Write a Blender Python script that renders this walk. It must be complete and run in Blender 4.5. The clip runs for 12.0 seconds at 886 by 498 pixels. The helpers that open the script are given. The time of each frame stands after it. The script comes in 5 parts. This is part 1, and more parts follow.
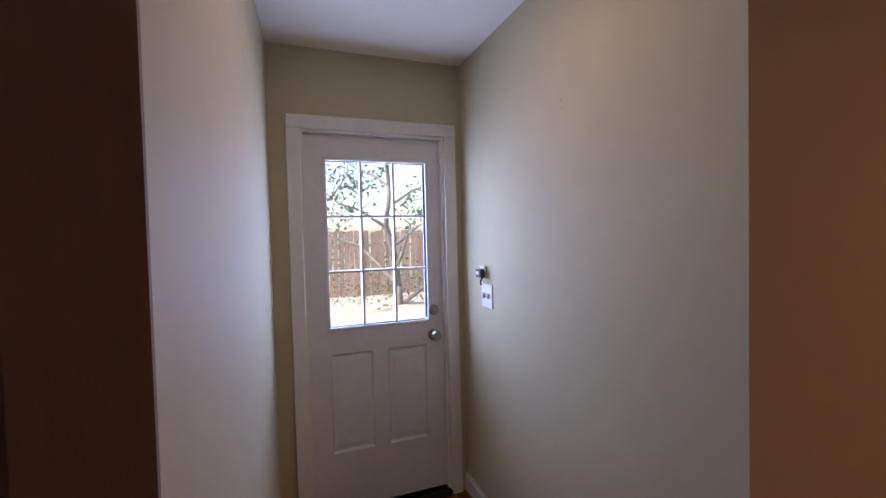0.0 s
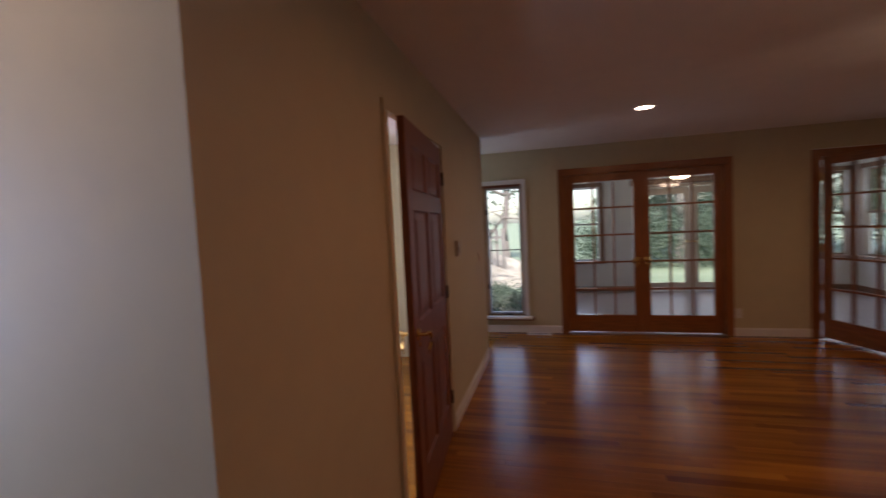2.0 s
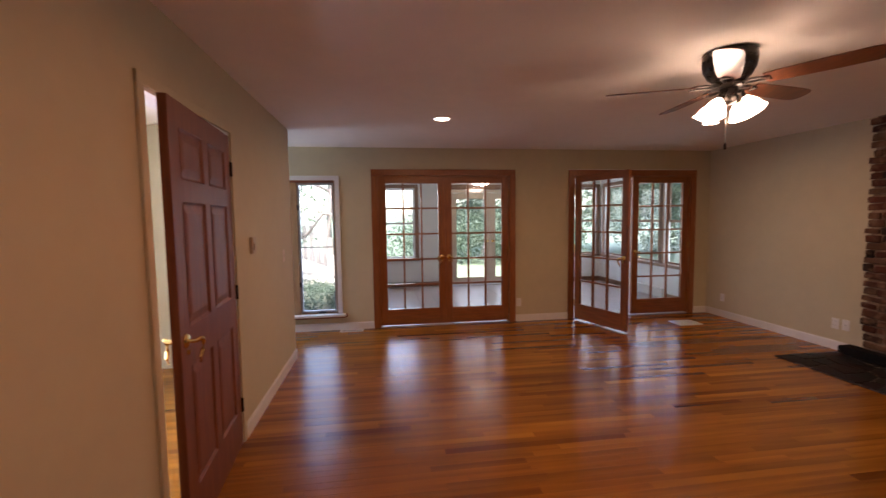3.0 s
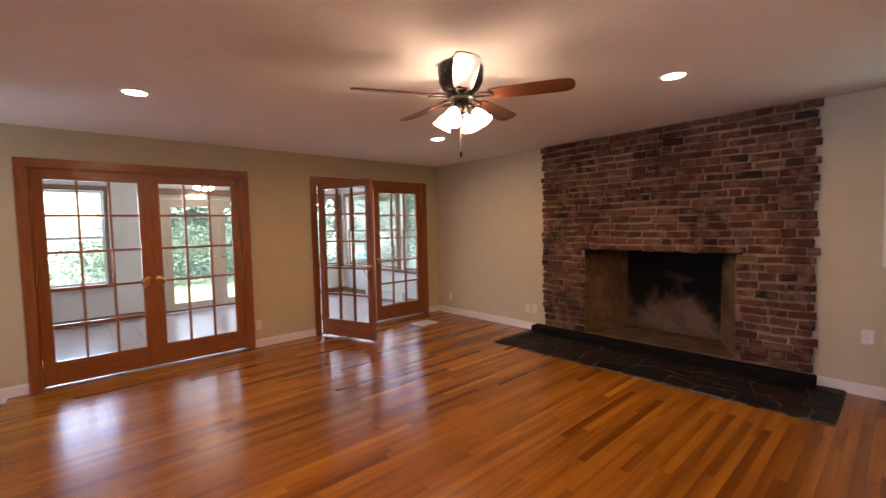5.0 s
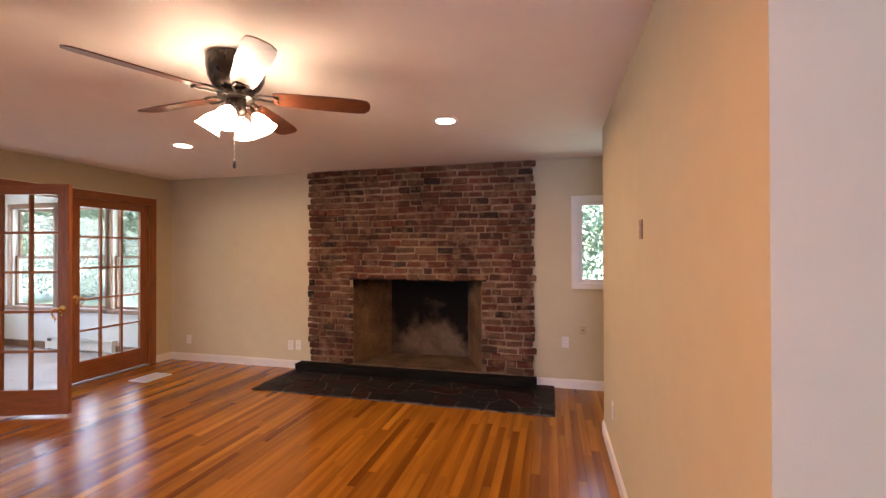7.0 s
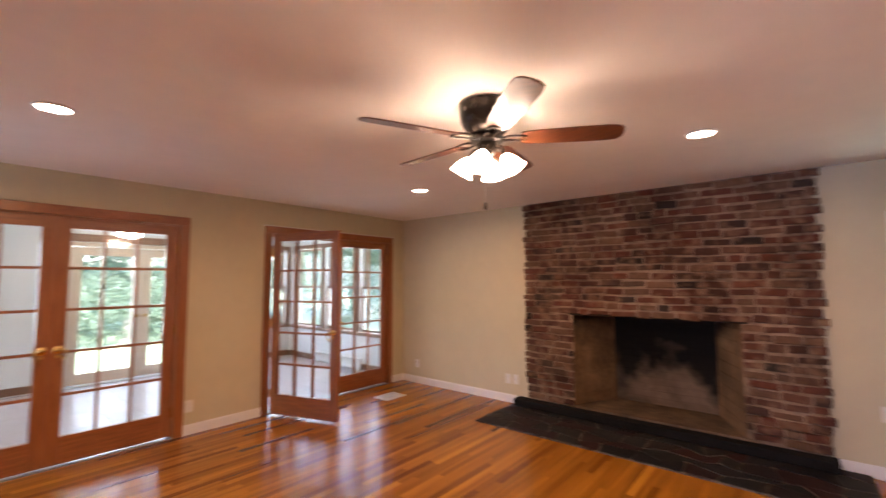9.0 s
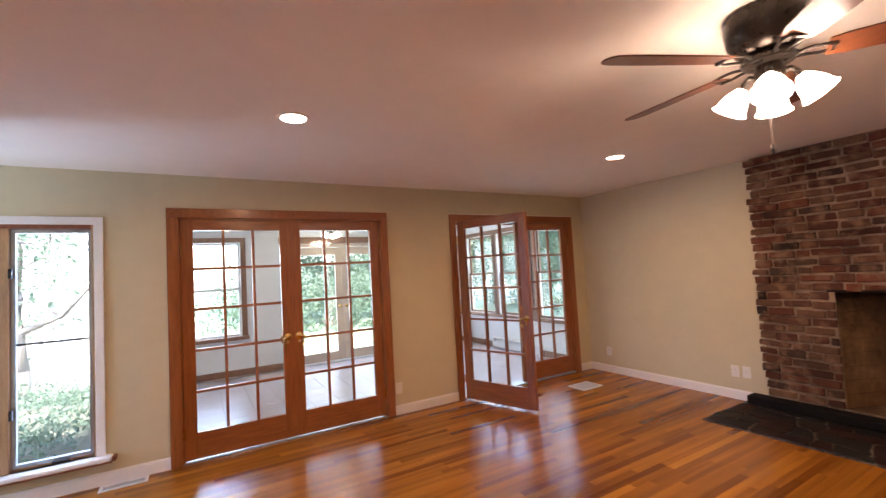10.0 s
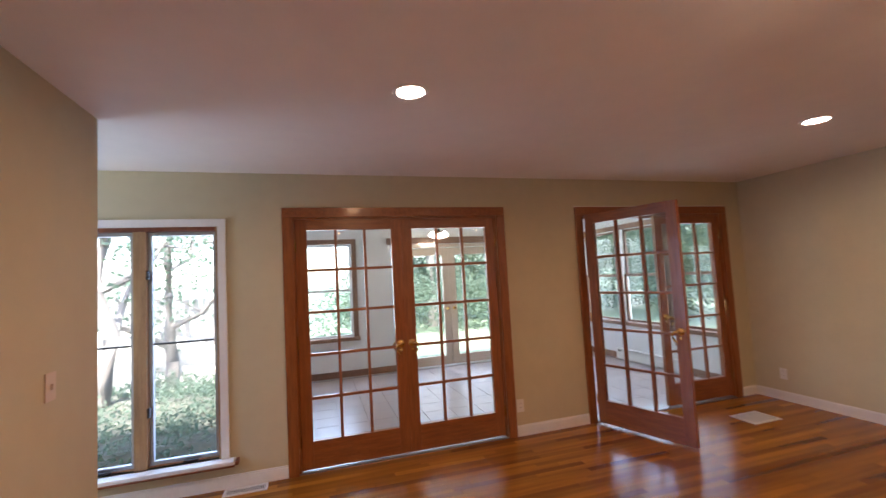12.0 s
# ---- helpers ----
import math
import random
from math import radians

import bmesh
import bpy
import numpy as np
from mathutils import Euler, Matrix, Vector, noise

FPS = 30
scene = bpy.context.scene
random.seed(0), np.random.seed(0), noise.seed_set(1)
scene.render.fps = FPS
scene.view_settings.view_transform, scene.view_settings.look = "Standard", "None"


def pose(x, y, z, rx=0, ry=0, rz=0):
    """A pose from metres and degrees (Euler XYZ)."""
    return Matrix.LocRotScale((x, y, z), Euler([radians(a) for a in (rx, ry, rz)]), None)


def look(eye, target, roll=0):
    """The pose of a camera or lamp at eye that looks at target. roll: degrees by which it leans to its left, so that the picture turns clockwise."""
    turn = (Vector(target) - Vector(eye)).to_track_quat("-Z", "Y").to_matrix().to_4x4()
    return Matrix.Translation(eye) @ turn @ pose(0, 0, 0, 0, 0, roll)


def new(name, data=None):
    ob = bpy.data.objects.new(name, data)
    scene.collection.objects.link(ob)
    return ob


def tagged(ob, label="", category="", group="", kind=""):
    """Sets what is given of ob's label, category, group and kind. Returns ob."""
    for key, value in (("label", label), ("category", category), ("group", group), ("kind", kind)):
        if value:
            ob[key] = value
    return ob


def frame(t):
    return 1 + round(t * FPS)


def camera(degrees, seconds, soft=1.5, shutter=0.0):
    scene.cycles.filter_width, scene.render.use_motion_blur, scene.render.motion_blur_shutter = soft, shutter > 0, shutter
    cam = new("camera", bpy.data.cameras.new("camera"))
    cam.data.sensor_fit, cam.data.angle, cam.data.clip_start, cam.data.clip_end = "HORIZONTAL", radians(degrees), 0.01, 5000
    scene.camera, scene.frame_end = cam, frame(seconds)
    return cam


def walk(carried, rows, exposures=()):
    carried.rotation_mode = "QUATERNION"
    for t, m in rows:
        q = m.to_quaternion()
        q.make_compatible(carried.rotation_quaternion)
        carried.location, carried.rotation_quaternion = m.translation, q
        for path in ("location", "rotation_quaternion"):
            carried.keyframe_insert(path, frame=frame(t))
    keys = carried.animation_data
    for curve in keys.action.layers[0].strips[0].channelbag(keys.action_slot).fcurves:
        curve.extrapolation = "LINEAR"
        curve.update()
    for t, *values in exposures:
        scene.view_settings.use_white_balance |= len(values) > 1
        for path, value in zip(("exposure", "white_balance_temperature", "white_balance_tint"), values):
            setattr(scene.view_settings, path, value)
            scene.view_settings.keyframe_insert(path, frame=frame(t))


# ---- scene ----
cam = camera(92.7, 12.0, soft=1.4, shutter=0.4)
PATH = [
    (0, (1.42, -1.0, 1.453), (2.119, 0.873, 1.394), -1.4),
    (0.5, (1.42, -1.003, 1.452), (2.227, 0.824, 1.413), -1.8),
    (1, (1.51, -1.065, 1.452), (2.694, 0.547, 1.386), -2.7),
    (1.5, (1.512, -1.152, 1.435), (3.159, -0.018, 1.361), -2.5),
    (2, (1.612, -1.121, 1.47), (3.54, -0.610, 1.362), -2.8),
    (2.5, (1.605, -1.214, 1.465), (3.6, -1.178, 1.329), -2.5),
    (2.7, (1.595, -1.26, 1.475), (3.586, -1.381, 1.331), -1.9),
    (4.3, (1.765, -1.493, 1.429), (3.586, -2.315, 1.334), 0.4),
    (4.5, (1.838, -1.488, 1.43), (3.557, -2.506, 1.338), -0.8),
    (5, (1.981, -1.458, 1.43), (3.461, -2.798, 1.319), -1.3),
    (5.5, (2.139, -1.517, 1.42), (3.513, -2.97, 1.374), 0.0),
    (6, (2.238, -1.571, 1.447), (3.367, -3.221, 1.398), 0.2),
    (6.5, (2.296, -1.58, 1.438), (2.953, -3.469, 1.407), -0.4),
    (6.7, (2.305, -1.556, 1.423), (2.804, -3.493, 1.4), -0.3),
    (8.3, (2.431, -1.495, 1.475), (3.012, -3.393, 1.693), 0.9),
    (8.5, (2.512, -1.523, 1.502), (3.308, -3.349, 1.682), 0.7),
    (9, (2.659, -1.545, 1.494), (3.936, -3.077, 1.639), -0.2),
    (9.5, (2.853, -1.556, 1.487), (4.514, -2.662, 1.617), 0.4),
    (10, (3.122, -1.396, 1.469), (4.846, -2.404, 1.572), -3.2),
    (10.5, (3.372, -1.337, 1.468), (5.113, -2.315, 1.583), -2.6),
    (11, (3.574, -1.275, 1.486), (5.33, -2.211, 1.679), -5.0),
    (11.5, (3.604, -1.325, 1.462), (5.423, -2.144, 1.605), -5.8),
    (12, (3.656, -1.42, 1.49), (5.563, -2.007, 1.622), -3.1),
]
walk(cam, [(t, look(eye, target, roll)) for t, eye, target, roll in PATH],
     [(0, 1.66, 6650, 20), (1.0, 1.40, 6650, 20), (1.5, 1.36, 6700, 21), (2.0, 1.68, 6800, 22), (2.5, 2.5, 6800, 24), (2.7, 2.65, 6700, 23), (4.3, 3.36, 6600, 18),
      (5.5, 3.6, 6650, 16), (6.5, 3.95, 6700, 16), (9.5, 4.0, 6350, 16), (10.5, 3.66, 6300, 15), (12, 3.36, 6300, 15)])

# ---- light ----
world = bpy.data.worlds.new("sky")
scene.world = world
world.use_nodes = True
wn = world.node_tree
sky = wn.nodes.new("ShaderNodeTexSky")
sky.sky_type, sky.sun_disc = "NISHITA", False
sky.sun_elevation, sky.sun_rotation = radians(53), radians(-93)
sky.air_density, sky.dust_density = 1.0, 2.0
wn.links.new(sky.outputs[0], wn.nodes["Background"].inputs[0])
wn.nodes["Background"].inputs[1].default_value = 0.15
sun = new("sun", bpy.data.lights.new("sun", "SUN"))
sun.data.energy, sun.data.angle, sun.data.color = 2.5, radians(3), (1.0, 0.97, 0.93)
sun.matrix_world = look((-18, -1, 24), (0, 0, 0))

CEIL = 2.40
WARM = (1.0, 0.53, 0.25)
AMBER = (1.0, 0.34, 0.08)
CANS = ((5.607, -1.898, 1.35, WARM), (5.555, -4.657, 1.1, WARM), (3.071, -4.567, 0.95, WARM), (3.06, -1.85, 1.5, AMBER), (1.85, 0.12, 0.38, WARM))
for cx, cy, watts, tone in CANS:
    lamp = new("can_bulb", bpy.data.lights.new("can_bulb", "AREA"))
    lamp.data.shape, lamp.data.size, lamp.data.energy, lamp.data.color = "DISK", 0.125, watts, tone
    lamp.data.spread = radians(172)
    lamp.matrix_world = pose(cx, cy, CEIL - 0.012)
SKYLIGHT = (0.76, 0.80, 1.0)
NORTH_LIGHT = (0.42, 0.56, 1.0)
# sky light in the openings: centre, turn, width, height, watts, colour
for at, rx, rz, lw, lh, watts, tone in (
    ((1.88, 1.34, 1.43), -90, 0, 0.50, 0.85, 6.5, NORTH_LIGHT),       # back door
    ((7.41, -0.19, 1.10), -90, -90, 0.95, 1.70, 1.1, NORTH_LIGHT),    # tall window
    ((1.63, -6.29, 1.51), 90, 0, 0.70, 0.78, 0.3, SKYLIGHT),       # small window
    ((3.95, 1.34, 1.45), -90, 0, 1.20, 1.00, 15.0, SKYLIGHT),       # utility room window, unseen, added to light the room behind the brown door
    ((10.70, -3.65, 1.0), -90, -90, 1.50, 1.70, 2.6, SKYLIGHT),    # patio doors
    ((10.70, -1.56, 1.36), -90, -90, 0.80, 1.40, 1.7, SKYLIGHT),
    ((10.70, -5.40, 1.36), -90, -90, 1.30, 1.40, 2.1, SKYLIGHT),
    ((6.75, 1.34, 1.20), -90, 0, 0.80, 1.60, 2.2, NORTH_LIGHT),       # passage window
    ((8.95, -6.31, 1.36), 90, 0, 2.70, 1.40, 3.0, SKYLIGHT),       # sunroom south windows
):
    lamp = new("window_light", bpy.data.lights.new("window_light", "AREA"))
    lamp.data.shape, lamp.data.size, lamp.data.size_y, lamp.data.energy, lamp.data.color = "RECTANGLE", lw, lh, watts, tone
    lamp.matrix_world = pose(*at, rx, 0, rz)
SHADE_GLOW = 3.1


# ---- materials ----
def mat(name, col, rough=0.5, metal=0.0, var=0.12, scale=6.0, bump=0.0, bscale=60.0, dark=None, stretch=(1, 1, 1), coat=0.0, spread=None, rand=None, blot=None, smear=None, sooty=None, grain=0.4, side=None, spec=0.5):
    """A surface of one paint or grain: two scales of variation, fine relief."""
    m = bpy.data.materials.new(name)
    m.use_nodes = True
    nt = m.node_tree
    N, L = nt.nodes, nt.links
    p = N["Principled BSDF"]
    co = N.new("ShaderNodeTexCoord")
    mp = N.new("ShaderNodeMapping")
    mp.inputs["Scale"].default_value = stretch
    L.new(co.outputs["Object"], mp.inputs[0])
    if rand:
        src = N.new("ShaderNodeObjectInfo" if rand == "object" else "ShaderNodeNewGeometry")
        out = src.outputs["Random" if rand == "object" else "Random Per Island"]
        mul = N.new("ShaderNodeMath")
        mul.operation = "MULTIPLY"
        mul.inputs[1].default_value = 37.0
        L.new(out, mul.inputs[0])
        cmb = N.new("ShaderNodeCombineXYZ")
        for i in range(3):
            L.new(mul.outputs[0], cmb.inputs[i])
        L.new(cmb.outputs[0], mp.inputs["Location"])
    big = N.new("ShaderNodeTexNoise")
    big.inputs["Scale"].default_value, big.inputs["Detail"].default_value = scale, 5
    fine = N.new("ShaderNodeTexNoise")
    fine.inputs["Scale"].default_value, fine.inputs["Detail"].default_value = scale * 7, 4
    L.new(mp.outputs[0], big.inputs[0])
    L.new(mp.outputs[0], fine.inputs[0])
    mixn = N.new("ShaderNodeMix")
    mixn.inputs[0].default_value = grain
    L.new(big.outputs[0], mixn.inputs[2])
    L.new(fine.outputs[0], mixn.inputs[3])
    dark = dark or tuple(c * (1 - 3 * var) for c in col)
    ramp = N.new("ShaderNodeValToRGB")
    ramp.color_ramp.elements[0].position, ramp.color_ramp.elements[1].position = 0.34, 0.64
    ramp.color_ramp.elements[0].color = (*dark, 1)
    ramp.color_ramp.elements[1].color = (*col, 1)
    L.new(mixn.outputs[0], ramp.inputs[0])
    last = ramp.outputs[0]
    if rand and spread:
        r2 = N.new("ShaderNodeValToRGB")
        r2.color_ramp.interpolation = "LINEAR"
        els = r2.color_ramp.elements
        els[0].position, els[0].color = 0.0, (*spread[0], 1)
        els[1].position, els[1].color = 1.0, (*spread[-1], 1)
        for i, c in enumerate(spread[1:-1], 1):
            e = els.new(i / (len(spread) - 1))
            e.color = (*c, 1)
        L.new(out, r2.inputs[0])
        mm = N.new("ShaderNodeMix")
        mm.data_type, mm.blend_type = "RGBA", "MULTIPLY"
        mm.inputs[0].default_value = 1.0
        L.new(last, mm.inputs[6])
        L.new(r2.outputs[0], mm.inputs[7])
        last = mm.outputs[2]
    if blot:
        geo, bt, mr, mb = N.new("ShaderNodeNewGeometry"), N.new("ShaderNodeTexNoise"), N.new("ShaderNodeMapRange"), N.new("ShaderNodeMix")
        bt.inputs["Scale"].default_value, bt.inputs["Detail"].default_value = blot[0], 4
        L.new(geo.outputs["Position"], bt.inputs[0])
        mr.inputs[1].default_value, mr.inputs[2].default_value, mr.inputs[3].default_value, mr.inputs[4].default_value = 0.35, 0.62, blot[1], blot[2]
        L.new(bt.outputs[0], mr.inputs[0])
        mb.data_type, mb.blend_type = "RGBA", "MULTIPLY"
        mb.inputs[0].default_value = 1.0
        L.new(last, mb.inputs[6])
        L.new(mr.outputs[0], mb.inputs[7])
        last = mb.outputs[2]
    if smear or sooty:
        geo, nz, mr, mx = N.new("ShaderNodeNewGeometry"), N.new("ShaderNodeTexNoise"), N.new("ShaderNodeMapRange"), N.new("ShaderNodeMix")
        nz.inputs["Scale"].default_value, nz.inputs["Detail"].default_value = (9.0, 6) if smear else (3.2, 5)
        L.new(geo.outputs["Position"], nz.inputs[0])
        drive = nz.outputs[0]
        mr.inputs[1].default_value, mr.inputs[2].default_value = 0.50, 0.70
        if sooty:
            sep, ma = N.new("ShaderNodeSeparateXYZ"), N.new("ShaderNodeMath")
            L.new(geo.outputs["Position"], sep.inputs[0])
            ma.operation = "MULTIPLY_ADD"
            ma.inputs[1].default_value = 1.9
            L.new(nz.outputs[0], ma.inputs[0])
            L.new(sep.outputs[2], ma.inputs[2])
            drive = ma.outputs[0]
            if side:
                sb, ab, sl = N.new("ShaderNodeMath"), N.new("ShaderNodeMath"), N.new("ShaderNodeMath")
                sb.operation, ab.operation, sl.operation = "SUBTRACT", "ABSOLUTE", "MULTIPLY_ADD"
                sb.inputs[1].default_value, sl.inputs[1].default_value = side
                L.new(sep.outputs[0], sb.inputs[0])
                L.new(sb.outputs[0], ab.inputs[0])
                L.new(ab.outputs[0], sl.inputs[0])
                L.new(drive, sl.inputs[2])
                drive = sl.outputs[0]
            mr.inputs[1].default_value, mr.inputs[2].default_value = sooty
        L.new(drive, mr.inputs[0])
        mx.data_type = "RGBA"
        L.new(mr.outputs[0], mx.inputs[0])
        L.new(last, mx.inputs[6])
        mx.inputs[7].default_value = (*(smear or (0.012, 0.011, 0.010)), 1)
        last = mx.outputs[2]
    L.new(last, p.inputs["Base Color"])
    p.inputs["Metallic"].default_value = metal
    rr = N.new("ShaderNodeMapRange")
    rr.inputs[3].default_value, rr.inputs[4].default_value = max(0.03, rough * 0.85), min(1, rough * 1.15)
    L.new(fine.outputs[0], rr.inputs[0])
    L.new(rr.outputs[0], p.inputs["Roughness"])
    p.inputs["Specular IOR Level"].default_value = spec
    p.inputs["Coat Weight"].default_value = coat
    p.inputs["Coat Roughness"].default_value = 0.12
    if bump:
        bn = N.new("ShaderNodeTexNoise")
        bn.inputs["Scale"].default_value, bn.inputs["Detail"].default_value = bscale, 3
        L.new(mp.outputs[0], bn.inputs[0])
        b = N.new("ShaderNodeBump")
        b.inputs["Strength"].default_value, b.inputs["Distance"].default_value = bump, 0.01
        L.new(bn.outputs[0], b.inputs["Height"])
        L.new(b.outputs[0], p.inputs["Normal"])
    return m


def glow(name, col, strength):
    m = bpy.data.materials.new(name)
    m.use_nodes = True
    p = m.node_tree.nodes["Principled BSDF"]
    p.inputs["Base Color"].default_value = (0.9, 0.88, 0.84, 1)
    p.inputs["Roughness"].default_value = 0.35
    p.inputs["Emission Color"].default_value = (*col, 1)
    p.inputs["Emission Strength"].default_value = strength
    return m


def glass(name):
    m = bpy.data.materials.new(name)
    m.use_nodes = True
    nt = m.node_tree
    N, L = nt.nodes, nt.links
    N.remove(N["Principled BSDF"])
    tr, gl, mx, lw, pw, ad = (N.new(k) for k in ("ShaderNodeBsdfTransparent", "ShaderNodeBsdfGlossy", "ShaderNodeMixShader", "ShaderNodeLayerWeight", "ShaderNodeMath", "ShaderNodeMath"))
    tr.inputs[0].default_value = (0.96, 0.98, 0.97, 1)
    gl.inputs["Roughness"].default_value = 0.02
    lw.inputs[0].default_value = 0.5
    pw.operation, ad.operation = "POWER", "MULTIPLY_ADD"
    pw.inputs[1].default_value, ad.inputs[1].default_value, ad.inputs[2].default_value = 4.0, 0.6, 0.035
    L.new(lw.outputs["Facing"], pw.inputs[0])
    L.new(pw.outputs[0], ad.inputs[0])
    L.new(ad.outputs[0], mx.inputs[0])
    L.new(tr.outputs[0], mx.inputs[1])
    L.new(gl.outputs[0], mx.inputs[2])
    L.new(mx.outputs[0], N["Material Output"].inputs[0])
    return m


OAK = [(1.0, 1.0, 1.0), (0.80, 0.74, 0.66), (1.14, 1.1, 1.0), (0.96, 0.95, 0.9), (0.52, 0.43, 0.36), (1.05, 1.02, 0.95), (0.9, 0.86, 0.8), (1.25, 1.28, 1.15), (0.70, 0.60, 0.52)]
BRICK = [(0.165, 0.052, 0.029), (0.095, 0.036, 0.024), (0.19, 0.066, 0.036), (0.030, 0.021, 0.017), (0.15, 0.050, 0.029), (0.20, 0.118, 0.066), (0.115, 0.047, 0.030), (0.165, 0.092, 0.054), (0.15, 0.048, 0.028), (0.050, 0.034, 0.026), (0.185, 0.104, 0.060), (0.080, 0.042, 0.029), (0.17, 0.058, 0.033)]
SLATE = [(0.008, 0.010, 0.010), (0.019, 0.021, 0.021), (0.036, 0.012, 0.010), (0.009, 0.011, 0.014), (0.026, 0.026, 0.023), (0.006, 0.007, 0.008), (0.030, 0.012, 0.011), (0.013, 0.018, 0.021)]
TILE = [(1, 1, 1), (0.93, 0.93, 0.94), (1.04, 1.03, 1.02)]
